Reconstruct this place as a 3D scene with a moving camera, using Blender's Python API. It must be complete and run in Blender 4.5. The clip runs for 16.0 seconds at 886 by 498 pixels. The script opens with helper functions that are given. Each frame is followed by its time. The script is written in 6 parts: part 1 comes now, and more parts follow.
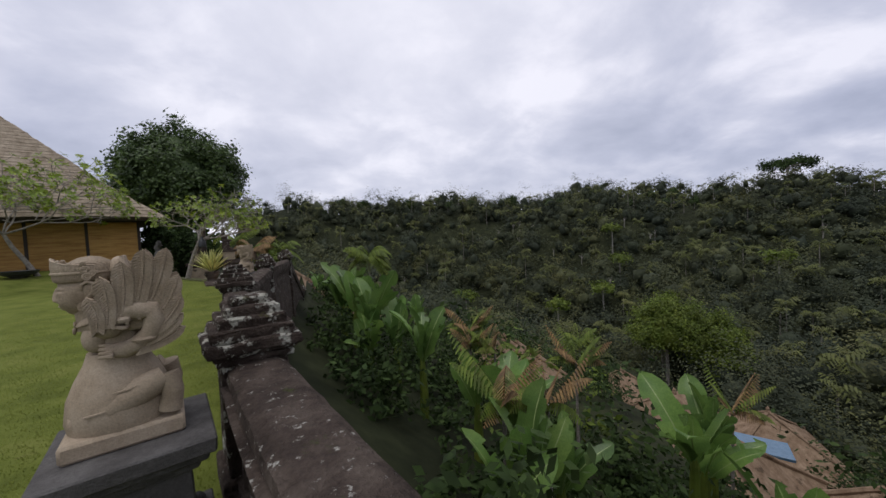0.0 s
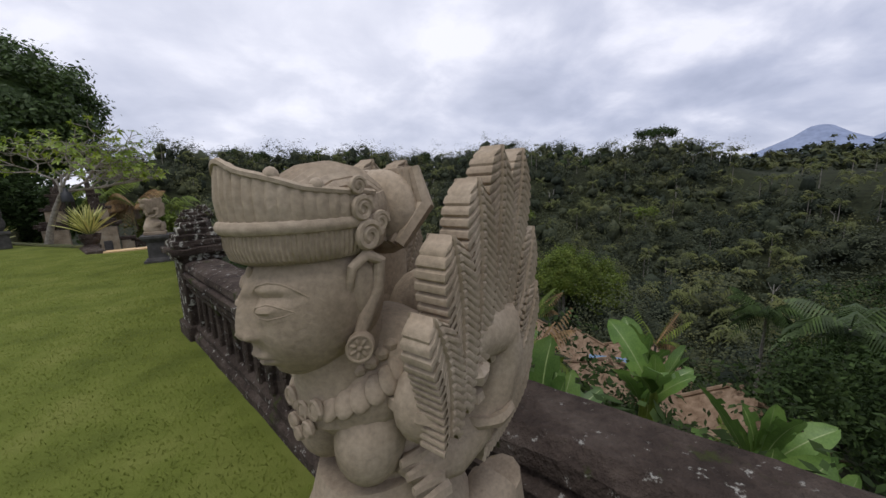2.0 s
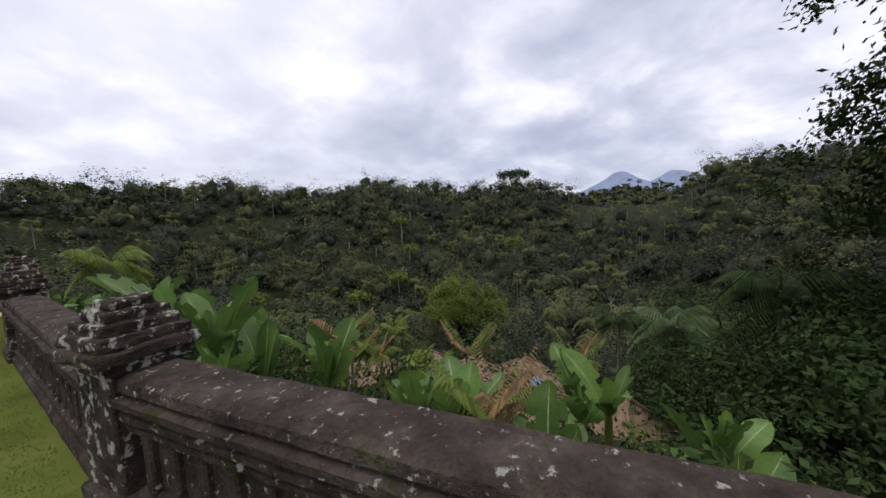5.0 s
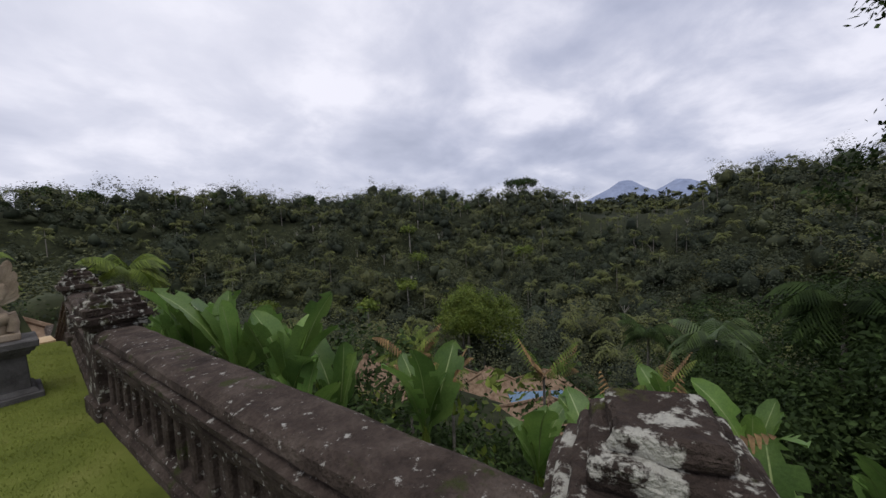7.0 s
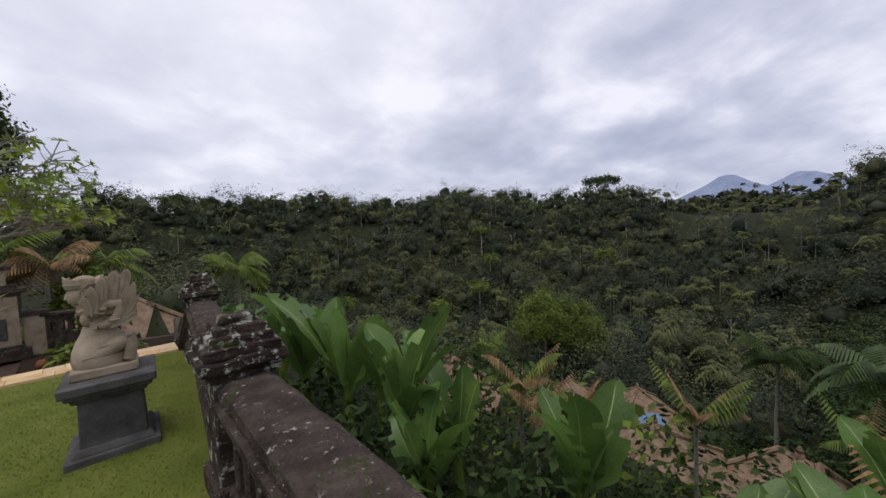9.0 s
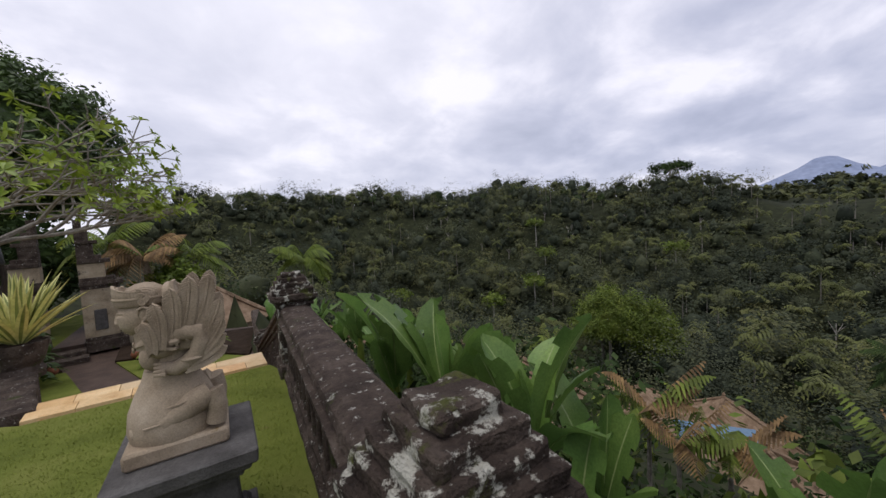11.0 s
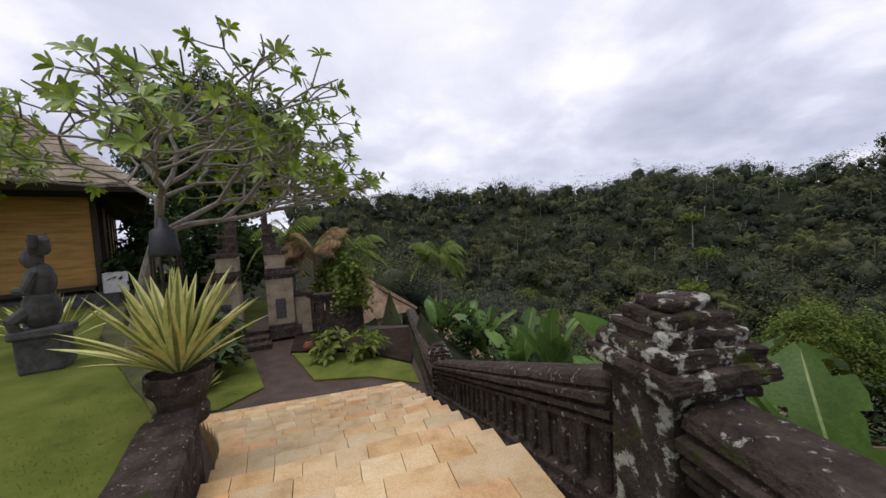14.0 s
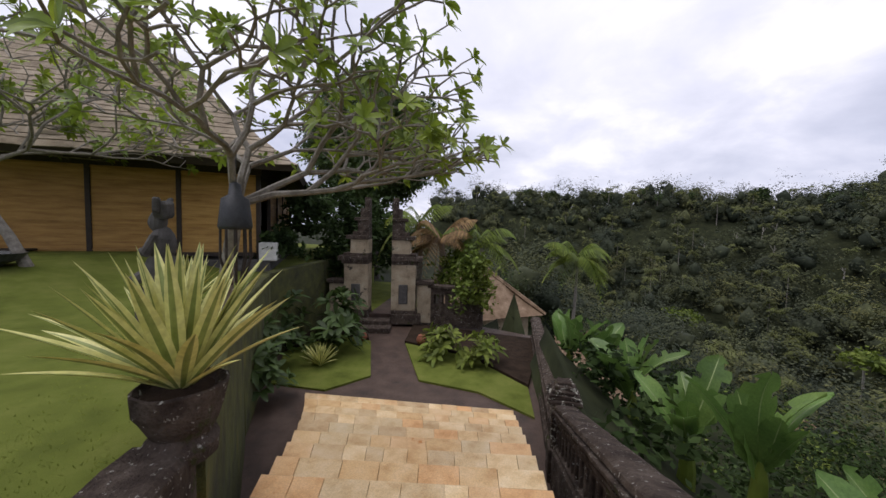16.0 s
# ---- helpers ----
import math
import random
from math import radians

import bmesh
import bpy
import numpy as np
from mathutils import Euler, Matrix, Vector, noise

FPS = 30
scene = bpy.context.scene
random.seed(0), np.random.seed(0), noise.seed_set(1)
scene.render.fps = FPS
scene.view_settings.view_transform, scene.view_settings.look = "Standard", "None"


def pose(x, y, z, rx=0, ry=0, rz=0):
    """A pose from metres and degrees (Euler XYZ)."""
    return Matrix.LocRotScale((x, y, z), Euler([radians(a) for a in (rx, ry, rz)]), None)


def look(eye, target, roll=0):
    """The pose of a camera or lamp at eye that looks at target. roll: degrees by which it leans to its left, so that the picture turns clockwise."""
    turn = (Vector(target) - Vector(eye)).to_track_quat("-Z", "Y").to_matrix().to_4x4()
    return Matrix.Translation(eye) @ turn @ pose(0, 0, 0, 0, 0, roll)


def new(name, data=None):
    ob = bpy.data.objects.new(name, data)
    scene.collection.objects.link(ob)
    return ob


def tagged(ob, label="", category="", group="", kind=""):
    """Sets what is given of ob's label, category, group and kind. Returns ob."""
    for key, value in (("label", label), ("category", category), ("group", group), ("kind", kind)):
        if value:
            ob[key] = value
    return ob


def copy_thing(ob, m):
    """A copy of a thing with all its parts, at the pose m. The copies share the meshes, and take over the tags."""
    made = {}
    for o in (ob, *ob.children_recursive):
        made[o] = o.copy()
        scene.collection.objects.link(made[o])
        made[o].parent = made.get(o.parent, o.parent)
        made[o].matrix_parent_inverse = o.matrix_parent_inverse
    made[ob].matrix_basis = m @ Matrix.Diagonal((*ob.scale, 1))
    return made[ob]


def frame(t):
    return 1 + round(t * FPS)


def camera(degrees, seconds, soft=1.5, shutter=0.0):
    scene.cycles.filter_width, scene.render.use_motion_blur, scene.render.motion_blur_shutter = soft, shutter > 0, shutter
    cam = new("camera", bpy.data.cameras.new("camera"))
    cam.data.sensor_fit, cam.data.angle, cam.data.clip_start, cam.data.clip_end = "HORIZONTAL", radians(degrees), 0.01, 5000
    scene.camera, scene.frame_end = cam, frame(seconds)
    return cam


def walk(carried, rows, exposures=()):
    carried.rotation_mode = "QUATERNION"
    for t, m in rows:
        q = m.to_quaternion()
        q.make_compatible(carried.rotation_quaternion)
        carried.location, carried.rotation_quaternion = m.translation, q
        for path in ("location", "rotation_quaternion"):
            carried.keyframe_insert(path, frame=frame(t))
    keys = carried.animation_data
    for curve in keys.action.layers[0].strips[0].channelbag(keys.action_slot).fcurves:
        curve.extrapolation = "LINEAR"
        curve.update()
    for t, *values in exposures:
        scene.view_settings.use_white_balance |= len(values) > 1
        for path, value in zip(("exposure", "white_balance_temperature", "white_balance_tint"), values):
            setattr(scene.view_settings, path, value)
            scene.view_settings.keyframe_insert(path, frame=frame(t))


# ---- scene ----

cam = camera(104.0, 16.0)
PATH = [
    (0.0, 0.265, 1.069, 1.486, -7.94, -2.50, 2.53),
    (0.5, -0.092, 1.479, 1.474, -9.00, -4.45, 2.08),
    (1.0, -0.439, 1.800, 1.449, -5.53, -4.31, 1.97),
    (1.5, -0.772, 2.123, 1.431, -9.96, -7.04, 1.04),
    (2.0, -1.063, 2.301, 1.423, -22.40, -10.00, 1.89),
    (2.5, -1.201, 2.436, 1.395, -36.49, -11.17, 2.17),
    (3.0, -1.311, 2.574, 1.410, -48.62, -9.93, -0.43),
    (3.5, -1.518, 2.749, 1.442, -57.01, -9.21, 0.36),
    (4.0, -1.650, 3.117, 1.431, -51.26, -7.60, 0.07),
    (4.5, -1.915, 3.458, 1.478, -43.39, -5.36, 1.14),
    (5.0, -2.013, 3.901, 1.519, -41.81, -5.15, 2.72),
    (7.5, -2.970, 6.775, 1.583, -40.37, -2.42, 2.50),
    (8.0, -2.970, 7.173, 1.590, -34.62, 1.15, 3.37),
    (8.5, -2.988, 7.613, 1.607, -32.14, -2.48, 1.63),
    (9.0, -3.048, 8.102, 1.645, -29.54, -3.03, 2.53),
    (11.5, -3.767, 10.357, 1.565, -14.41, -3.28, 3.38),
    (12.0, -4.137, 10.827, 1.512, -7.61, -2.36, 4.08),
    (12.5, -4.428, 11.369, 1.480, -8.60, -5.25, 3.08),
    (13.0, -4.712, 11.912, 1.516, -10.66, -5.22, 5.73),
    (13.5, -4.700, 12.454, 1.514, -5.54, -3.68, 1.73),
    (14.0, -4.678, 12.872, 1.491, -1.25, -3.13, 3.17),
    (14.5, -4.541, 13.311, 1.468, 5.22, -3.58, 1.35),
    (15.0, -4.487, 13.783, 1.484, 13.11, -5.22, -1.07),
    (15.5, -4.553, 14.122, 1.452, 15.65, -3.37, -1.39),
    (16.0, -4.684, 14.450, 1.438, 21.07, -3.52, -1.51),
]

EXPOSURES = [(0.0, -0.05, 6250, 13), (2.0, 0.05, 6200, 12), (2.5, 0.0, 6150, 12), (3.0, 0.18, 6250, 11), (3.5, 0.36, 6300, 10), (4.0, 0.45, 6300, 10), (4.5, 0.32, 6300, 11), (5.0, 0.16, 6300, 12), (7.5, -0.05, 6250, 13), (11.5, 0.1, 6300, 14), (12.5, 0.05, 6300, 14), (14.0, 0.12, 6300, 14), (16.0, 0.22, 6300, 15)]
walk(cam, [(t, pose(x, y, z, 90 + p, r, w)) for t, x, y, z, w, p, r in PATH], EXPOSURES)

# ---- sky and light ----
def node(tree, kind, **values):
    n = tree.nodes.new(kind)
    for key, value in values.items():
        n.inputs[key].default_value = value
    return n


def math_node(tree, op, a, b):
    n = tree.nodes.new("ShaderNodeMath")
    n.operation = op
    for socket, v in zip(n.inputs, (a, b)):
        if isinstance(v, (int, float)):
            socket.default_value = v
        else:
            tree.links.new(v, socket)
    return n.outputs[0]


def ramp(tree, fac, stops):
    n = tree.nodes.new("ShaderNodeValToRGB")
    while len(n.color_ramp.elements) < len(stops):
        n.color_ramp.elements.new(0.5)
    for el, (p, c) in zip(n.color_ramp.elements, stops):
        el.position = p
        el.color = (*c, 1) if len(c) == 3 else c
    tree.links.new(fac, n.inputs[0])
    return n.outputs[0]


def mix(tree, fac, a, b, blend="MIX"):
    n = tree.nodes.new("ShaderNodeMix")
    n.data_type = "RGBA"
    n.blend_type = blend
    for socket, v in ((n.inputs[0], fac), (n.inputs[6], a), (n.inputs[7], b)):
        if isinstance(v, (int, float)):
            socket.default_value = v
        elif isinstance(v, tuple):
            socket.default_value = (*v, 1)
        else:
            tree.links.new(v, socket)
    return n.outputs[2]


def build_world():
    world = bpy.data.worlds.new("overcast_sky")
    scene.world = world
    world.use_nodes = True
    tr = world.node_tree
    bg = tr.nodes["Background"]
    sky = tr.nodes.new("ShaderNodeTexSky")
    sky.sky_type = "NISHITA"
    sky.sun_disc = False
    sky.sun_elevation, sky.sun_rotation = radians(73), radians(236)
    co = tr.nodes.new("ShaderNodeTexCoord")
    sep = tr.nodes.new("ShaderNodeSeparateXYZ")
    tr.links.new(co.outputs["Generated"], sep.inputs[0])
    # cloud sheet seen in perspective: direction divided by its height
    h = math_node(tr, "ADD", math_node(tr, "MAXIMUM", sep.outputs[2], 0.0), 0.34)
    comb = tr.nodes.new("ShaderNodeCombineXYZ")
    tr.links.new(math_node(tr, "DIVIDE", sep.outputs[0], h), comb.inputs[0])
    tr.links.new(math_node(tr, "DIVIDE", sep.outputs[1], h), comb.inputs[1])
    broad = node(tr, "ShaderNodeTexNoise", Scale=0.9, Detail=3.0, Roughness=0.5)
    fine = node(tr, "ShaderNodeTexNoise", Scale=2.6, Detail=10.0, Roughness=0.55, Distortion=0.2)
    for n in (broad, fine):
        tr.links.new(comb.outputs[0], n.inputs["Vector"])
    fac = math_node(tr, "ADD", math_node(tr, "MULTIPLY", broad.outputs[0], 0.55), math_node(tr, "MULTIPLY", fine.outputs[0], 0.5))
    cloud = ramp(tr, fac, [(0.37, (0.4, 0.43, 0.54)), (0.46, (0.52, 0.545, 0.66)), (0.53, (0.65, 0.665, 0.765)), (0.62, (0.94, 0.93, 0.99))])
    # brighter deck towards the veiled sun
    glow = tr.nodes.new("ShaderNodeVectorMath")
    glow.operation = "DOT_PRODUCT"
    tr.links.new(co.outputs["Generated"], glow.inputs[0])
    glow.inputs[1].default_value = Vector((0.0, 0.75, 0.62)).normalized()
    g = math_node(tr, "POWER", math_node(tr, "MAXIMUM", glow.outputs["Value"], 0.0), 6.0)
    cloud = mix(tr, math_node(tr, "MULTIPLY", g, 0.55), cloud, (1.12, 1.1, 1.12))
    skyc = mix(tr, 1.0, sky.outputs[0], (0.1, 0.1, 0.1), "MULTIPLY")
    tr.links.new(mix(tr, 0.93, skyc, cloud), bg.inputs[0])
    bg.inputs[1].default_value = 1.0


build_world()
sun = bpy.data.lights.new("sun", "SUN")
sun.energy, sun.angle, sun.color = 1.5, radians(40), (1.0, 0.96, 0.9)
sun_ob = new("sun", sun)
sun_ob.matrix_world = look((-15, -10, 59), (0, 0, 0))


# ---- materials ----
def material(name, colours, scale=8.0, rough=0.85, bump=0.3, bump_scale=60.0, spots=None, spot_scale=6.0, spot_at=0.6,
             stretch=(1, 1, 1), island=0.0, random_object=0.0, sheen=0.5, translucent=0.0, second=None, tint=False, depth=0.02, palette=None):
    """Procedural surface: a ramp over noise, fine grain, stains of a second colour, relief."""
    m = bpy.data.materials.new(name)
    m.use_nodes = True
    tr = m.node_tree
    bsdf = tr.nodes["Principled BSDF"]
    geo = tr.nodes.new("ShaderNodeNewGeometry")
    mp = tr.nodes.new("ShaderNodeMapping")
    mp.inputs["Scale"].default_value = stretch
    tr.links.new(geo.outputs["Position"], mp.inputs[0])
    n1 = node(tr, "ShaderNodeTexNoise", Scale=scale, Detail=8.0, Roughness=0.62)
    tr.links.new(mp.outputs[0], n1.inputs["Vector"])
    n2 = node(tr, "ShaderNodeTexNoise", Scale=bump_scale, Detail=5.0, Roughness=0.6)
    tr.links.new(mp.outputs[0], n2.inputs["Vector"])
    k = len(colours)
    col = ramp(tr, n1.outputs[0], [(0.3 + 0.4 * i / max(1, k - 1), c) for i, c in enumerate(colours)])
    col = mix(tr, 0.35, col, ramp(tr, n2.outputs[0], [(0.3, (0.45, 0.45, 0.45)), (0.7, (1.45, 1.45, 1.45))]), "MULTIPLY")
    for (sc, c, sp_s, sp_at) in ([(1, spots, spot_scale, spot_at)] if spots else []) + ([second] if second else []):
        n3 = node(tr, "ShaderNodeTexNoise", Scale=sp_s, Detail=9.0, Roughness=0.68)
        tr.links.new(geo.outputs["Position"], n3.inputs["Vector"])
        col = mix(tr, ramp(tr, n3.outputs[0], [(sp_at, (0, 0, 0)), (sp_at + 0.05, (1, 1, 1))]), col, c)
    if island:
        v = ramp(tr, geo.outputs["Random Per Island"], [(0.0, (1 - island,) * 3), (1.0, (1 + island, 1 + island, 1 + island * 0.6))])
        col = mix(tr, 1.0, col, v, "MULTIPLY")
    if tint:
        at = tr.nodes.new("ShaderNodeAttribute")
        at.attribute_name = "tint"
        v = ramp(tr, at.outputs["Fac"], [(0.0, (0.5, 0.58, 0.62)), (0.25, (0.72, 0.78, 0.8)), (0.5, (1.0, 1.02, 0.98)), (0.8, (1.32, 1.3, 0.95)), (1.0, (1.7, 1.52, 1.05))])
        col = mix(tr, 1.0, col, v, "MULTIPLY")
    if palette:
        info = tr.nodes.new("ShaderNodeObjectInfo")
        n = len(palette) - 1
        col = mix(tr, 1.0, col, ramp(tr, info.outputs["Random"], [(i / n, c) for i, c in enumerate(palette)]), "MULTIPLY")
    if random_object:
        info = tr.nodes.new("ShaderNodeObjectInfo")
        v = ramp(tr, info.outputs["Random"], [(0.0, (1 - random_object,) * 3), (0.5, (1, 1 - random_object * 0.25, 1 - random_object * 0.5)), (1.0, (1 + random_object,) * 3)])
        col = mix(tr, 1.0, col, v, "MULTIPLY")
    tr.links.new(col, bsdf.inputs["Base Color"])
    bsdf.inputs["Roughness"].default_value = rough
    bsdf.inputs["Specular IOR Level"].default_value = sheen
    if bump:
        b = node(tr, "ShaderNodeBump", Strength=bump, Distance=depth)
        tr.links.new(math_node(tr, "ADD", n2.outputs[0], math_node(tr, "MULTIPLY", n1.outputs[0], 1.5)), b.inputs["Height"])
        tr.links.new(b.outputs[0], bsdf.inputs["Normal"])
    if translucent:
        out = tr.nodes["Material Output"]
        tl = tr.nodes.new("ShaderNodeBsdfTranslucent")
        tr.links.new(col, tl.inputs[0])
        ms = tr.nodes.new("ShaderNodeMixShader")
        ms.inputs[0].default_value = translucent
        tr.links.new(bsdf.outputs[0], ms.inputs[1])
        tr.links.new(tl.outputs[0], ms.inputs[2])
        tr.links.new(ms.outputs[0], out.inputs[0])
    return m


LAWN = material("lawn_grass", [(0.08, 0.1, 0.018), (0.125, 0.15, 0.028), (0.17, 0.185, 0.045)], 1.6, 0.95, 0.6, 220.0,
                (0.13, 0.12, 0.04), 5.0, 0.66, sheen=0.1)
BLADE = material("grass_blade", [(0.12, 0.15, 0.025), (0.17, 0.2, 0.036), (0.22, 0.24, 0.055)], 2.2, 0.8, 0, 40, island=0.25, sheen=0.2, translucent=0.5)
WALL = material("weathered_lava_stone", [(0.032, 0.024, 0.019), (0.072, 0.054, 0.043), (0.13, 0.104, 0.083)], 5.0, 0.95, 0.9, 45.0,
                (0.4, 0.39, 0.34), 21.0, 0.6, second=(1, (0.05, 0.055, 0.02), 3.5, 0.6), sheen=0.15, depth=0.05)
PILLAR = material("lichened_pillar_stone", [(0.026, 0.019, 0.015), (0.058, 0.043, 0.034), (0.108, 0.085, 0.068)], 5.0, 0.95, 0.9, 45.0,
                  (0.46, 0.45, 0.38), 11.0, 0.535, second=(1, (0.07, 0.075, 0.02), 3.0, 0.6), sheen=0.15, depth=0.05)
STONE = material("carved_sandstone", [(0.22, 0.17, 0.115), (0.32, 0.256, 0.18), (0.4, 0.33, 0.245)], 5.5, 0.9, 0.14, 130.0,
                 (0.2, 0.14, 0.06), 4.0, 0.66, sheen=0.2)
PLINTH = material("dark_plinth_stone", [(0.05, 0.047, 0.044), (0.085, 0.08, 0.075), (0.12, 0.115, 0.108)], 7.0, 0.92, 0.5, 90.0, sheen=0.2)
PAVER = material("honey_sandstone", [(0.42, 0.27, 0.12), (0.56, 0.42, 0.24), (0.62, 0.5, 0.33)], 3.5, 0.6, 0.15, 80.0,
                 (0.42, 0.2, 0.05), 3.0, 0.64, palette=[(1.1, 0.82, 0.58), (1.0, 0.97, 0.9), (0.82, 0.76, 0.68), (1.22, 1.2, 1.12), (1.0, 0.85, 0.65), (1.12, 1.08, 1.0), (0.9, 0.9, 0.86)])
THATCH = material("grass_thatch", [(0.17, 0.135, 0.095), (0.29, 0.24, 0.175), (0.39, 0.33, 0.25)], 3.0, 0.95, 0.9, 70.0,
                  (0.1, 0.09, 0.06), 1.2, 0.63, stretch=(1, 1, 0.35), sheen=0.1)
PALM_THATCH = material("brown_thatch", [(0.13, 0.085, 0.052), (0.215, 0.15, 0.098), (0.3, 0.22, 0.15)], 1.5, 0.95, 0.8, 18.0,
                       (0.1, 0.07, 0.045), 0.8, 0.6, sheen=0.1)
BAMBOO = material("woven_bamboo", [(0.24, 0.12, 0.025), (0.38, 0.21, 0.05), (0.48, 0.29, 0.08)], 2.0, 0.6, 0.4, 60.0,
                  stretch=(0.6, 0.6, 6), random_object=0.12)
WOOD = material("dark_timber", [(0.02, 0.013, 0.009), (0.04, 0.026, 0.017)], 12.0, 0.7, 0.3, 90.0)
SOIL = material("dark_soil", [(0.018, 0.012, 0.008), (0.045, 0.03, 0.02)], 4.0, 0.95, 0.8, 40.0, sheen=0.1)
FLAG = material("wet_brown_paving", [(0.03, 0.018, 0.012), (0.062, 0.037, 0.025), (0.09, 0.058, 0.041)], 2.5, 0.65, 0.5, 50.0)
GATE = material("pale_gate_stone", [(0.2, 0.155, 0.1), (0.34, 0.275, 0.185), (0.42, 0.36, 0.26)], 2.5, 0.9, 0.6, 40.0, (0.05, 0.042, 0.03), 2.4, 0.6)
MOSS = material("mossy_retaining_wall", [(0.03, 0.03, 0.012), (0.06, 0.064, 0.016), (0.1, 0.105, 0.022)], 2.2, 0.95, 0.9, 40.0, (0.1, 0.085, 0.015), 2.2, 0.6)
# greens shifted towards blue, so the hillside's haze sits in the base colour
FOREST = material("hazed_hillside_foliage", [(0.043, 0.05, 0.034), (0.067, 0.076, 0.045), (0.096, 0.104, 0.053)], 0.05, 0.8, 0, 0.5, island=0.12, sheen=0.2, translucent=0.2, tint=True)
PALM_LEAF = material("palm_frond", [(0.075, 0.09, 0.025), (0.11, 0.125, 0.035), (0.15, 0.155, 0.05)], 0.1, 0.6, 0, 5, island=0.2, sheen=0.3, translucent=0.25)
LEAF_MID = material("medium_foliage", [(0.035, 0.062, 0.016), (0.06, 0.1, 0.026), (0.09, 0.135, 0.035)], 0.6, 0.55, 0, 5, island=0.4, sheen=0.4, translucent=0.25)
# green taken near black: the shade between the crowns is in the ground colour
FOREST_FLOOR = material("shade_dark_undergrowth", [(0.01, 0.012, 0.006), (0.022, 0.026, 0.012), (0.036, 0.041, 0.018)], 0.3, 0.95, 0.6, 1.2, sheen=0.1)
LEAF_LIGHT = material("bright_foliage", [(0.07, 0.11, 0.015), (0.12, 0.165, 0.025), (0.17, 0.2, 0.035)], 0.5, 0.65, 0, 5, island=0.4, sheen=0.3, translucent=0.3)
LEAF_DARK = material("dark_foliage", [(0.019, 0.034, 0.012), (0.034, 0.057, 0.018), (0.056, 0.084, 0.026)], 0.6, 0.75, 0, 5, island=0.45, sheen=0.12, translucent=0.2)
FRANGI_LEAF = material("frangipani_leaf", [(0.13, 0.2, 0.02), (0.2, 0.28, 0.032), (0.3, 0.35, 0.048)], 1.2, 0.45, 0, 20, island=0.35, sheen=0.5, translucent=0.35)
BANANA_LEAF = material("banana_leaf", [(0.075, 0.15, 0.035), (0.125, 0.225, 0.052), (0.18, 0.285, 0.068)], 1.3, 0.42, 0.3, 30, (0.16, 0.13, 0.05), 5.0, 0.72, island=0.2, random_object=0.25, sheen=0.5, translucent=0.35)
MIDRIB = material("pale_midrib", [(0.2, 0.27, 0.09), (0.3, 0.36, 0.14)], 5.0, 0.5, 0, 20)
DRY_LEAF = material("dry_frond", [(0.1, 0.055, 0.02), (0.2, 0.12, 0.05), (0.3, 0.2, 0.09)], 5.0, 0.8, 0, 20, island=0.4, translucent=0.2)
AGAVE_GREEN = material("agave_green", [(0.17, 0.21, 0.05), (0.25, 0.29, 0.08)], 9.0, 0.5, 0, 20)
AGAVE_CREAM = material("agave_cream_margin", [(0.55, 0.53, 0.17), (0.7, 0.67, 0.27)], 7.0, 0.5, 0, 20)
BARK = material("grey_bark", [(0.14, 0.12, 0.095), (0.24, 0.215, 0.18), (0.34, 0.31, 0.27)], 9.0, 0.9, 0.6, 60.0)
BARK_DARK = material("dark_bark", [(0.015, 0.012, 0.009), (0.04, 0.032, 0.025)], 6.0, 0.9, 0.6, 40.0)
BARK_PALE = material("pale_bark", [(0.25, 0.23, 0.2), (0.4, 0.37, 0.32)], 3.0, 0.9, 0.3, 30.0)
# base colour carries the blue-grey haze of distance; no air is modelled
HAZE_ROCK = material("haze_tinted_rock", [(0.2, 0.24, 0.34), (0.25, 0.29, 0.39)], 0.004, 1.0, 0, 0.02, sheen=0.0)
CLAY = material("terracotta", [(0.18, 0.06, 0.03), (0.28, 0.1, 0.05)], 9.0, 0.8, 0.3, 60.0)
POND = material("pool_blue_tiles", [(0.06, 0.12, 0.19), (0.09, 0.17, 0.25)], 2.0, 0.15, 0, 30)
METAL = material("blackened_metal", [(0.015, 0.016, 0.018), (0.03, 0.032, 0.036)], 20.0, 0.5, 0.2, 80.0)
WHITE = material("white_stone", [(0.5, 0.5, 0.47), (0.7, 0.7, 0.66)], 6.0, 0.8, 0.2, 60.0)


# ---- mesh helpers ----
def part(name, bm, mat, parent=None, label="", smooth=False):
    me = bpy.data.meshes.new(name)
    bm.to_mesh(me)
    bm.free()
    mats = mat if isinstance(mat, (list, tuple)) else [mat]
    for m in mats:
        me.materials.append(m)
    if smooth:
        for p in me.polygons:
            p.use_smooth = True
    ob = new(name, me)
    ob.parent = parent
    if label:
        ob["label"] = label
    return ob


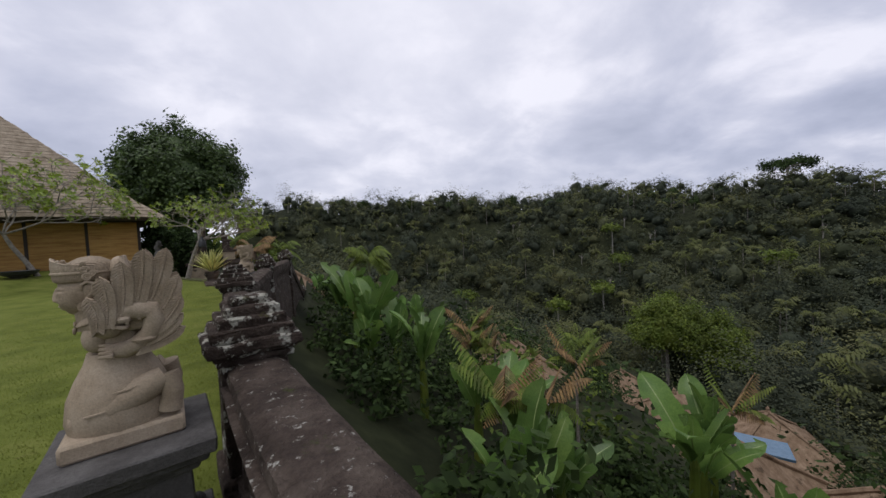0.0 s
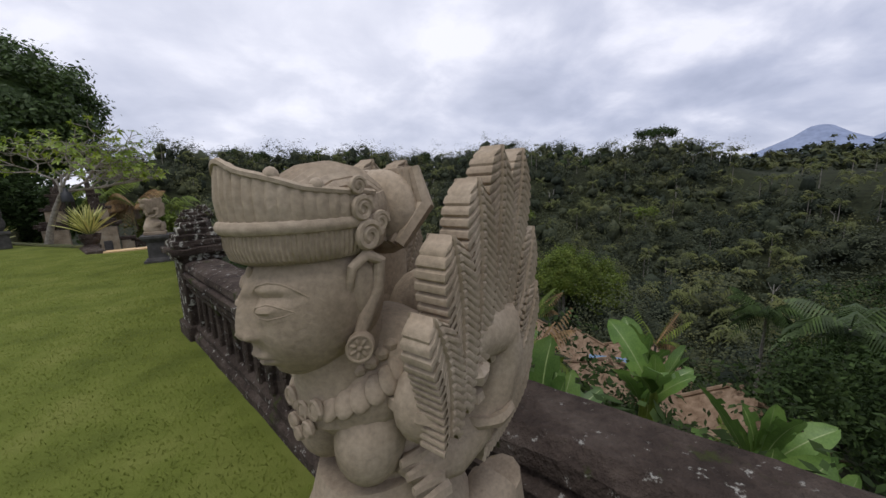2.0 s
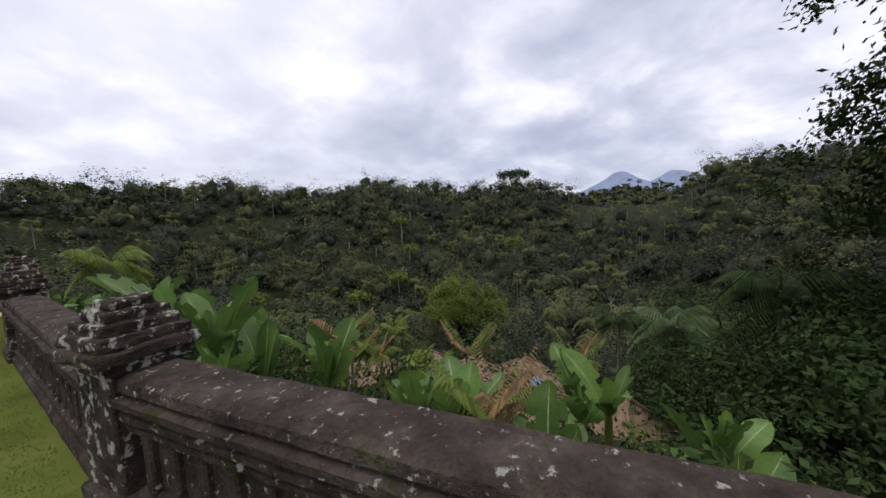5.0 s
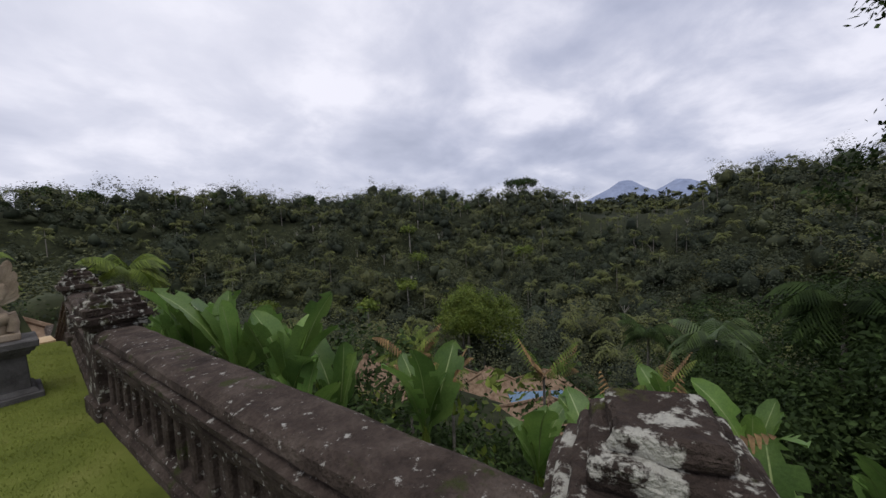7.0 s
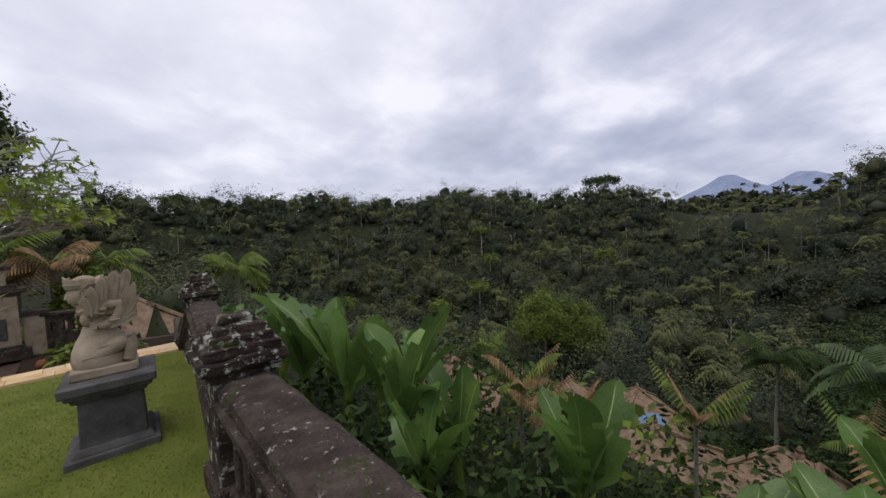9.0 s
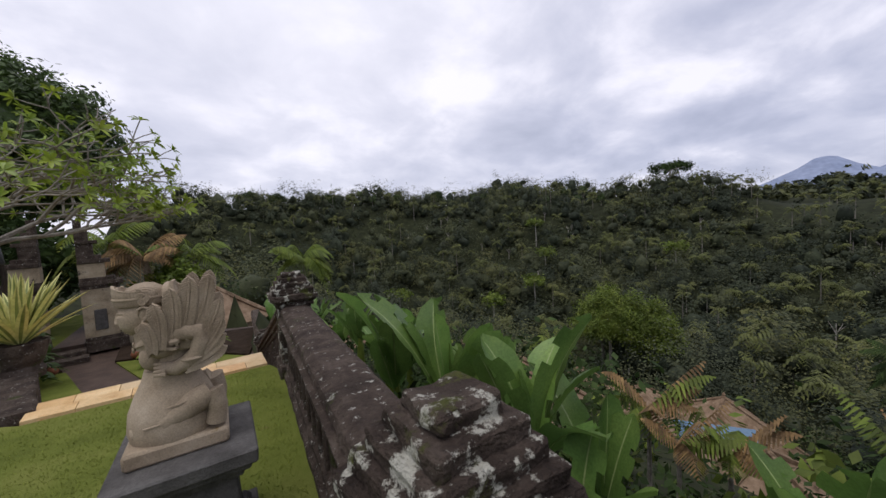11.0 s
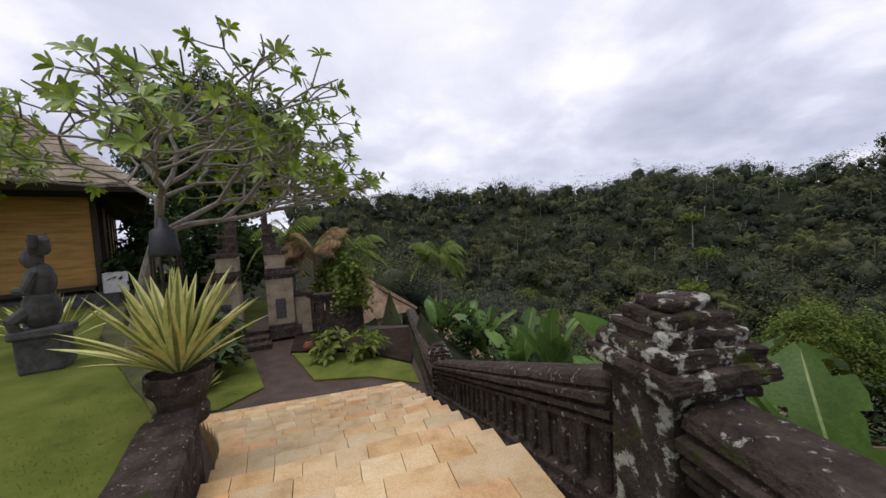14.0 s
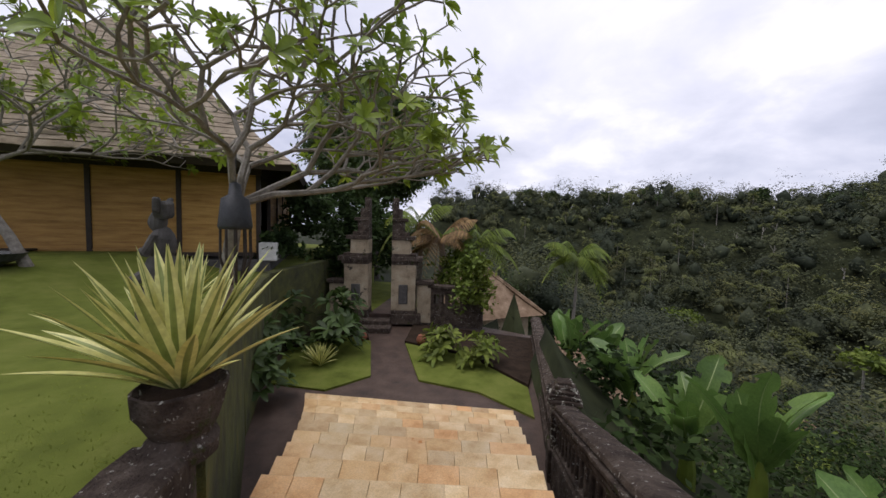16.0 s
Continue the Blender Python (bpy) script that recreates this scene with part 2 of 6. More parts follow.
def raw(name, verts, faces, mat, parent=None, label="", smooth=False, tint=None):
    """A mesh object out of arrays; faces all of one size."""
    verts, faces = np.asarray(verts, dtype=np.float32), np.asarray(faces, dtype=np.int32)
    me = bpy.data.meshes.new(name)
    k = faces.shape[1]
    me.vertices.add(len(verts))
    me.vertices.foreach_set("co", verts.ravel())
    me.loops.add(faces.size)
    me.loops.foreach_set("vertex_index", faces.ravel())
    me.polygons.add(len(faces))
    me.polygons.foreach_set("loop_start", np.arange(0, faces.size, k, dtype=np.int32))
    me.polygons.foreach_set("loop_total", np.full(len(faces), k, dtype=np.int32))
    me.update(calc_edges=True)
    me.materials.append(mat)
    if tint is not None:
        me.attributes.new("tint", "FLOAT", "FACE").data.foreach_set("value", np.asarray(tint, dtype=np.float32))
    if smooth:
        me.polygons.foreach_set("use_smooth", np.ones(len(faces), dtype=bool))
    ob = new(name, me)
    ob.parent = parent
    if label:
        ob["label"] = label
    return ob


def empty(name, m, label="", category="", group="", kind=""):
    ob = new(name)
    ob.empty_display_size = 0.1
    ob.matrix_world = m
    return tagged(ob, label, category, group, kind)


def add_box(bm, size, m=None, bevel=0.0):
    m = m or Matrix()
    r = bmesh.ops.create_cube(bm, size=1.0, matrix=m @ Matrix.Diagonal((*size, 1)))
    if bevel:
        es = list({e for v in r["verts"] for e in v.link_edges})
        bmesh.ops.bevel(bm, geom=es, offset=bevel, segments=1, affect="EDGES")
    return bm


def box(size, at=(0, 0, 0), bevel=0.0, rz=0):
    return add_box(bmesh.new(), size, pose(*at, 0, 0, rz), bevel)


def add_ball(bm, size, m, u=16, v=10):
    bmesh.ops.create_uvsphere(bm, u_segments=u, v_segments=v, radius=1.0, matrix=m @ Matrix.Diagonal((*size, 1)))


def add_cone(bm, r1, r2, depth, m, n=12):
    bmesh.ops.create_cone(bm, cap_ends=True, segments=n, radius1=r1, radius2=r2, depth=depth, matrix=m)


def add_tube(bm, pts, radii, n=6):
    """A tapered tube along points."""
    rings, pts = [], [Vector(p) for p in pts]
    for i, p in enumerate(pts):
        d = (pts[min(i + 1, len(pts) - 1)] - pts[max(i - 1, 0)]).normalized()
        a = d.orthogonal().normalized() if i == 0 else (a - d * a.dot(d)).normalized()
        b = d.cross(a)
        rings.append([bm.verts.new(p + radii[i] * (math.cos(2 * math.pi * k / n) * a + math.sin(2 * math.pi * k / n) * b)) for k in range(n)])
    for r0, r1 in zip(rings, rings[1:]):
        for k in range(n):
            bm.faces.new((r0[k], r0[(k + 1) % n], r1[(k + 1) % n], r1[k]))
    bm.faces.new(rings[-1])
    bm.faces.new(rings[0][::-1])


def add_lathe(bm, profile, n=16, at=(0, 0, 0)):
    """A turned body out of (radius, height) pairs."""
    rings = [[bm.verts.new((at[0] + r * math.cos(2 * math.pi * k / n), at[1] + r * math.sin(2 * math.pi * k / n), at[2] + z)) for k in range(n)] for r, z in profile]
    for r0, r1 in zip(rings, rings[1:]):
        for k in range(n):
            bm.faces.new((r0[k], r0[(k + 1) % n], r1[(k + 1) % n], r1[k]))
    bm.faces.new(rings[-1])
    bm.faces.new(rings[0][::-1])


def add_prism(bm, outline, z0, z1):
    """A flat slab over a plan outline (counter-clockwise)."""
    lo = [bm.verts.new((x, y, z0)) for x, y in outline]
    hi = [bm.verts.new((x, y, z1)) for x, y in outline]
    n = len(outline)
    bm.faces.new(hi)
    bm.faces.new(lo[::-1])
    for i in range(n):
        bm.faces.new((lo[i], lo[(i + 1) % n], hi[(i + 1) % n], hi[i]))


def lumps(bm, amount, scale, seed=0):
    """Uneven, worn surface."""
    for v in bm.verts:
        v.co += noise.noise_vector(v.co * scale + Vector((seed, 2 * seed, 0))) * amount


rng = np.random.default_rng(7)


# ---- the plan: balustrade line, pillars ----
PILLARS = [(2.1, -1.45), (-0.66, 3.36), (-2.09, 6.52), (-3.15, 10.75), (-3.7, 14.3)]
END_POST = (-4.75, 20.0)
COURT_Z = -2.4
LINE = np.array(PILLARS + [END_POST, (-5.9, 27.4), (-9.5, 31.0), (-14.5, 33.6), (-17.5, 39.0), (-30.0, 52.0), (-70.0, 160.0)])
LINE = np.vstack([[(60.0, -70.0), (20.0, -24.0)], LINE])


def outward(x, y):
    """Distance beyond the balustrade line, negative on the garden side."""
    p = np.stack([x, y], -1)
    best, sign = np.full(x.shape, 1e9), np.zeros(x.shape)
    for a, b in zip(LINE, LINE[1:]):
        ab = b - a
        s = np.clip(((p - a) @ ab) / (ab @ ab), 0, 1)
        d = np.linalg.norm(p - (a + s[..., None] * ab), axis=-1)
        side = (p[..., 0] - a[0]) * ab[1] - (p[..., 1] - a[1]) * ab[0]
        near = d < best
        best, sign = np.where(near, d, best), np.where(near, np.sign(side), sign)
    return best * sign


def hash_noise(x, y, s, seed=0):
    """Smooth value noise, metres."""
    def h(i, j):
        v = np.sin(i * 127.1 + j * 311.7 + seed * 74.7) * 43758.5453
        return v - np.floor(v)
    u, v = x / s, y / s
    i, j = np.floor(u), np.floor(v)
    f, g = u - i, v - j
    f, g = f * f * (3 - 2 * f), g * g * (3 - 2 * g)
    return (h(i, j) * (1 - f) + h(i + 1, j) * f) * (1 - g) + (h(i, j + 1) * (1 - f) + h(i + 1, j + 1) * f) * g


EYE0 = np.array([-2.0, 8.0])
AZ = np.radians([-180, -60, -35, -12, -5, 5, 21, 31, 45, 53, 60, 66, 74, 80, 88, 100, 130, 180])
RIDGE = np.array([0.02, 0.06, 0.088, 0.096, 0.099, 0.092, 0.092, 0.11, 0.097, 0.092, 0.068, 0.03, 0.028, 0.066, 0.098, 0.11, 0.1, 0.05])


def ground_height(x, y):
    d = outward(x, y)
    r = np.hypot(x - EYE0[0], y - EYE0[1])
    az = np.arctan2(x - EYE0[0], y - EYE0[1])
    near = np.interp(d, [0, 0.4, 3, 10, 30, 70, 110, 150], [-1.0, -1.6, -3.4, -7.5, -17, -36, -44, -46])
    top = 300 * np.interp(az, AZ, RIDGE) - 8
    s = np.clip((r - 115) / 185, 0, 1)
    s = s * s * (3 - 2 * s) * 0.6 + s * 0.4
    hill = -46 + (top + 46) * s
    z = np.maximum(near, hill) * (d > 110) + near * (d <= 110) + 0
    z = np.where((d > 60) & (d <= 110), np.maximum(near, hill), z)
    far = np.clip((r - 320) / 500, 0, 1)
    z = np.where(r > 320, z * (1 - 0.35 * far), z)
    gap = np.clip(1 - np.abs(np.degrees(az) - 70) / 11, 0, 1)
    z = np.where(r > 500, z + gap * np.clip((r - 500) / 900, 0, 1) * 60, z)
    bumps = (hash_noise(x, y, 45.0) - 0.5) * 14 + (hash_noise(x, y, 17.0, 3) - 0.5) * 5
    z = z + bumps * np.clip((d - 12) / 80, 0, 1)
    # a lower shelf with houses past the stairs
    z = z - 4.2 * np.clip((y - 23.5) / 4, 0, 1) * np.clip((d - 0.2) / 0.8, 0, 1) * np.clip((26 - d) / 12, 0, 1) * np.clip((58 - y) / 14, 0, 1)
    return np.where(d < 0, -3.0, z)


# ---- the ground: one sheet to the horizon ----
def build_ground():
    radii = np.concatenate([[0.0, 0.01], np.geomspace(0.8, 4600, 120)])
    angles = np.linspace(0, 2 * math.pi, 241)[:-1]
    rr, aa = np.meshgrid(radii[1:], angles, indexing="ij")
    x, y = EYE0[0] + rr * np.sin(aa), EYE0[1] + rr * np.cos(aa)
    z = ground_height(x, y)
    verts = np.concatenate([np.stack([x, y, z], -1).reshape(-1, 3), [[*EYE0, -3.0]]])
    n = len(angles)
    i, j = np.meshgrid(np.arange(len(radii) - 2), np.arange(n), indexing="ij")
    q = np.stack([i * n + j, i * n + (j + 1) % n, (i + 1) * n + (j + 1) % n, (i + 1) * n + j], -1).reshape(-1, 4)
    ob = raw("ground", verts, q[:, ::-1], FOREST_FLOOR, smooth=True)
    tagged(ob, "wooded valley floor and slopes below the terrace, green darkened as shade under crowns", "ground", kind="structure")


build_ground()


def build_volcano():
    for k, (az, dist, height, width) in enumerate(((68.9, 4200, 388, 430), (75.9, 4300, 366, 470))):
        bm = bmesh.new()
        c = Vector((EYE0[0] + dist * math.sin(radians(az)), EYE0[1] + dist * math.cos(radians(az)), 0))
        add_lathe(bm, [(width * 1.9, 60), (width * 1.25, 150), (width * 0.75, height * 0.62), (width * 0.38, height * 0.82), (width * 0.14, height * 0.98), (width * 0.05, height)], 40)
        lumps(bm, 26, 0.006, k)
        ob = part("mountain", bm, HAZE_ROCK, smooth=True)
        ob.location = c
        tagged(ob, "far volcanic peak with the haze painted into its blue-grey colour", "mountain", "far peaks", "structure")


build_volcano()


# ---- terrace: lawn, court, stairs ----
LAWN_EDGE = [(-7.1, 15.95), (-10.2, 18.7), (-12.7, 21.6), (-13.9, 25.4), (-15.6, 30.0), (-20.0, 46.0)]


def surface(name, outline, z, mat, label, category, depth=3.0):
    """A slab over a plan outline."""
    bm = bmesh.new()
    add_prism(bm, outline, z - depth, z)
    ob = part(name, bm, mat)
    return tagged(ob, label, category, kind="structure")


lawn_outline = [(20.0, -24.2), (1.95, -1.55), (-0.78, 3.3), (-2.2, 6.5), (-3.28, 10.74), (-3.83, 14.28), (-4.04, 14.64), (-6.04, 14.15), (-6.45, 14.3), (-7.0, 15.8),
                *LAWN_EDGE[:-1], (-17.0, 34.0), (-45.0, 36.0), (-80.0, -60.0), (20.0, -60.0)]
surface("lawn", lawn_outline, 0.0, LAWN, "short mown green lawn on the terrace", "lawn", 2.9)
court = [(-3.75, 14.4), (-4.55, 20.0), (-5.6, 27.1), (-12.0, 28.2), (-14.6, 27.6), (-13.9, 25.4), (-12.7, 21.6), (-10.2, 18.7), (-7.1, 15.95), (-6.0, 14.2)]
surface("court_paving", court, COURT_Z, FLAG, "wet dark brown paved court below the stairs", "paving", 9.0)
surface("court_lawn_west", [(-11.3, 20.5), (-9.92, 20.74), (-9.39, 21.83), (-10.85, 24.1), (-12.2, 24.2), (-12.6, 22.2)], COURT_Z + 0.05, LAWN, "small clipped grass bed beside the path", "lawn", 0.1)
surface("court_lawn_east", [(-5.3, 21.5), (-5.6, 22.8), (-7.42, 24.1), (-9.73, 24.4), (-8.17, 22.1), (-6.63, 22.1)], COURT_Z + 0.05, LAWN, "small clipped grass bed with pointed corners", "lawn", 0.1)
surface("flower_bed_east", [(-5.6, 22.85), (-5.7, 26.6), (-10.4, 26.4), (-9.78, 24.45), (-7.45, 24.15)], COURT_Z + 0.1, SOIL, "dark bare soil bed under shrubs", "soil", 0.1)
surface("flower_bed_west", [(-10.95, 24.15), (-12.1, 25.7), (-13.8, 25.5), (-12.7, 22.3), (-12.2, 24.25)], COURT_Z + 0.1, SOIL, "dark bare soil bed under shrubs", "soil", 0.1)
surface("far_court_lawn", [(-10.8, 26.6), (-11.5, 31.4), (-14.5, 33.3), (-16.3, 33.0), (-13.1, 26.4)], -2.02, LAWN, "grass beyond the split gate", "lawn", 0.4)
surface("far_path", [(-12.1, 25.9), (-11.35, 26.2), (-13.0, 32.2), (-13.8, 32.6)], -1.98, FLAG, "paved path beyond the split gate", "path", 0.3)



def build_lawn_rise():
    """The lawn swells gently up to the pavilion's plinth."""
    xs, ys = np.linspace(-38, -8, 61), np.linspace(4, 34, 61)
    x, y = np.meshgrid(xs, ys, indexing="ij")
    r = np.hypot(x + 20.7, y - 22.85)
    edge = np.full(x.shape, 1e9)
    for a, b in zip(LAWN_EDGE, LAWN_EDGE[1:]):
        a, d = np.array(a), np.array(b) - np.array(a)
        edge = np.minimum(edge, ((x - a[0]) * -d[1] + (y - a[1]) * d[0]) / np.hypot(*d))
    f = np.clip((13.5 - r) / 7.5, 0, 1)
    g = np.clip((edge - 0.2) / 2.0, 0, 1)
    h = 0.58 * f * f * (3 - 2 * f) * g - 0.012
    n = len(ys)
    i, j = np.meshgrid(np.arange(len(xs) - 1), np.arange(n - 1), indexing="ij")
    q = np.stack([i * n + j, (i + 1) * n + j, (i + 1) * n + j + 1, i * n + j + 1], -1).reshape(-1, 4)
    q = q[h.reshape(-1)[q].max(1) > -0.011]
    ob = raw("lawn_rise", np.stack([x, y, h], -1).reshape(-1, 3), q, LAWN, smooth=True)
    tagged(ob, "grassy rise of the lawn up to the pavilion", "lawn", kind="structure")


build_lawn_rise()

STEPS, RISE = 14, 0.172


def stair_line(s):
    """Left and right ends of the step front at s from 0 (top) to 1 (bottom)."""
    right = Vector((-4.06, 14.64)).lerp(Vector((-5.7, 21.3)), s)
    a, b, c = Vector((-6.04, 14.16)), Vector((-7.0, 17.0)), Vector((-10.0, 20.2))
    left = a.lerp(b, s).lerp(b.lerp(c, s), s)
    return left, right


def build_stairs():
    top = empty("garden_stairs", pose(0, 0, 0), "broad stairs of honey-coloured sandstone tiles going down from the lawn", "stairs")
    for i in range(STEPS):
        bm = bmesh.new()
        l0, r0 = stair_line(i / STEPS)
        l1, r1 = stair_line((i + 1) / STEPS)
        z = 0.0 - RISE * i
        add_prism(bm, [tuple(l0), tuple(r0), tuple(r1), tuple(l1)], COURT_Z - 0.05, z)
        part("step", bm, PAVER, top)
    r = random.Random(5)
    for i in range(STEPS):
        for course in range(2):
            s0, s1 = (i + course * 0.5) / STEPS, (i + course * 0.5 + 0.5) / STEPS
            la, ra = stair_line(s0)
            lb, rb = stair_line(s1)
            out = (rb - ra).normalized() * (0.02 if course else 0.0)
            width, u = (ra - la).length, 0.0
            while u < 1:
                v = min(1.0, u + r.uniform(0.2, 0.46) / width)
                if (1 - v) * width < 0.2:
                    v = 1.0
                g0 = 0.0022 / width
                p = [la.lerp(ra, u + g0), la.lerp(ra, v - g0), lb.lerp(rb, v - g0) + out, lb.lerp(rb, u + g0) + out]
                mid = (p[0] + p[1] + p[2] + p[3]) / 4
                bm = bmesh.new()
                lift = r.uniform(0.024, 0.031)
                p = [mid + (q - mid) * 0.996 for q in p]
                add_prism(bm, [tuple(q) for q in p], -RISE * i - 0.03, -RISE * i + lift)
                part("tile", bm, PAVER, top)
                u = v
    return top


def wall_run(name, a, b, za, zb, profile, mat, parent, steps=20, rough=0.006, seed=0):
    """A moulding of the given section (across, height) swept from a to b, worn."""
    a, b = Vector(a), Vector(b)
    d = (b - a).normalized()
    n = Vector((d.y, -d.x))
    bm = bmesh.new()
    rings = []
    for i in range(steps + 1):
        s = i / steps
        c, z = a.lerp(b, s), za + (zb - za) * s
        rings.append([bm.verts.new((c.x + n.x * u, c.y + n.y * u, z + h)) for u, h in profile])
    k = len(profile)
    for r0, r1 in zip(rings, rings[1:]):
        for j in range(k):
            bm.faces.new((r0[j], r0[(j + 1) % k], r1[(j + 1) % k], r1[j]))
    bm.faces.new(rings[0][::-1])
    bm.faces.new(rings[-1])
    lumps(bm, rough, 5.0, seed)
    lumps(bm, rough * 0.7, 17.0, seed + 3)
    bmesh.ops.recalc_face_normals(bm, faces=bm.faces)
    return part(name, bm, mat, parent)


COPING = [(-0.11, 0.49), (-0.135, 0.5), (-0.14, 0.535), (-0.105, 0.545), (-0.105, 0.56), (-0.16, 0.57), (-0.165, 0.61), (-0.125, 0.62), (-0.125, 0.638), (-0.185, 0.65), (-0.19, 0.69), (-0.14, 0.7), (-0.14, 0.715), (-0.16, 0.725),
          (-0.15, 0.77), (-0.1, 0.8), (0.1, 0.8), (0.15, 0.77), (0.17, 0.66), (0.15, 0.5)]
BODY = [(-0.085, -1.6), (-0.085, 0.51), (0.1, 0.51), (0.1, -1.6)]
FOOT = [(-0.17, -1.6), (-0.17, 0.06), (-0.14, 0.09), (-0.14, 0.14), (-0.1, 0.17), (0.12, 0.17), (0.16, -1.6)]
slat_mesh = {}


def build_balustrade(a, b, za=0.0, zb=0.0, seed=0):
    a, b = Vector(a), Vector(b)
    d = (b - a).normalized()
    a, b = a + d * 0.2, b - d * 0.2
    top = empty("balustrade_wall", pose(0, 0, 0), "dark weathered stone balustrade with moulded coping and white lichen", "garden wall", "balustrade walls")
    n = max(6, int((b - a).length * 9))
    wall_run("coping", a, b, za, zb, COPING, WALL, top, n, 0.008, seed)
    wall_run("wall_body", a, b, za, zb, BODY, WALL, top, n, 0.006, seed + 1)
    wall_run("plinth", a, b, za, zb, FOOT, WALL, top, n, 0.008, seed + 2)
    length = (b - a).length
    count = int(length / 0.21)
    if "m" not in slat_mesh:
        bm = bmesh.new()
        add_box(bm, (0.075, 0.05, 0.36), pose(0, 0, 0), 0.012)
        lumps(bm, 0.006, 9.0)
        me = bpy.data.meshes.new("baluster")
        bm.to_mesh(me)
        bm.free()
        me.materials.append(WALL)
        slat_mesh["m"] = me
    yaw = math.degrees(math.atan2(d.y, d.x))
    nrm = Vector((d.y, -d.x))
    for i in range(count):
        s = (i + 0.5) / count
        p = a.lerp(b, s) - nrm * 0.098
        ob = new("baluster", slat_mesh["m"])
        ob.parent = top
        ob.matrix_local = pose(p.x, p.y, za + (zb - za) * s + 0.335, 0, 0, yaw)
    return top


def build_pillar(at, yaw, z=0.0, proto=None):
    m = pose(at[0], at[1], z, 0, 0, yaw)
    if proto:
        return copy_thing(proto, m)
    top = empty("stone_pillar", m, "dark lichen-covered stone pillar with a stepped pyramid cap", "pillar", "balustrade pillars")
    bm = box((0.42, 0.42, 1.8), (0, 0, -0.75), 0.015)
    lumps(bm, 0.008, 6)
    part("pillar_base", bm, WALL, top)
    bm = bmesh.new()
    add_box(bm, (0.35, 0.35, 0.7), pose(0, 0, 0.48), 0.012)
    bmesh.ops.subdivide_edges(bm, edges=bm.edges, cuts=3, use_grid_fill=True)
    lumps(bm, 0.012, 7)
    part("shaft", bm, PILLAR, top)
    for i, (w, z0, h) in enumerate(((0.4, 0.8, 0.035), (0.44, 0.838, 0.028), (0.5, 0.87, 0.06), (0.43, 0.928, 0.065), (0.36, 0.99, 0.062), (0.29, 1.05, 0.06), (0.2, 1.108, 0.055))):
        bm = box((w, w, h + 0.006), (0, 0, z0 + h / 2), 0.01)
        bmesh.ops.subdivide_edges(bm, edges=bm.edges, cuts=3, use_grid_fill=True)
        lumps(bm, 0.016, 8, i)
        lumps(bm, 0.01, 26, i + 9)
        part("cap_slab", bm, PILLAR, top)
    return top


def build_walls():
    pts = [(4.4, -6.5)] + PILLARS
    for k, (a, b) in enumerate(zip(pts, pts[1:])):
        build_balustrade(a, b, seed=k)
    build_balustrade(PILLARS[-1], END_POST, -0.03, -1.95, seed=9)
    build_balustrade(END_POST, (-5.9, 27.0), -2.3, COURT_Z, seed=11)
    proto = None
    for (x, y), (px, py) in zip(PILLARS, [(4.4, -6.5)] + PILLARS):
        yaw = math.degrees(math.atan2(y - py, x - px))
        p = build_pillar((x, y), yaw, 0.0, proto)
        proto = proto or p
    build_pillar(END_POST, 97, -2.02, proto)


build_walls()
build_stairs()


def build_retaining():
    top = empty("retaining_wall", pose(0, 0, 0), "mossy stone retaining wall holding up the lawn", "retaining wall")
    pts = [(-6.22, 14.3), (-7.0, 15.75)]
    wall_run("kerb", pts[0], pts[1], 0, 0, [(-0.2, -2.4), (-0.2, 0.02), (-0.17, 0.05), (0.17, 0.05), (0.2, 0.02), (0.2, -2.4)], WALL, top, 16, 0.012)
    for k, (a, b) in enumerate(zip([(-7.0, 15.85)] + LAWN_EDGE[1:], LAWN_EDGE[1:-1])):
        wall_run("wall_face", a, b, 0, 0, [(-0.16, -2.6), (-0.14, 0.03), (-0.1, 0.06), (0.1, 0.06), (0.14, 0.03), (0.18, -2.6)], MOSS, top, 16, 0.02, k)


build_retaining()


def build_kerb_strip():
    """The narrow white edge on the inner side of the stair kerb; the pipe form is made up."""
    top = empty("drain_pipe", pose(-6.52, 15.2, -0.95), "narrow white painted edge against the stair kerb, built as a short pipe", "pipe")
    bm = bmesh.new()
    add_tube(bm, [(0, 0, 0), (0, 0, 0.55), (-0.03, 0.01, 0.66), (-0.09, 0.03, 0.7)], [0.032] * 4, 10)
    part("pipe", bm, WHITE, top, smooth=True)
    bm = bmesh.new()
    add_lathe(bm, [(0.042, 0.2), (0.044, 0.21), (0.044, 0.28), (0.042, 0.29)], 12)
    part("socket", bm, WHITE, top)


build_kerb_strip()


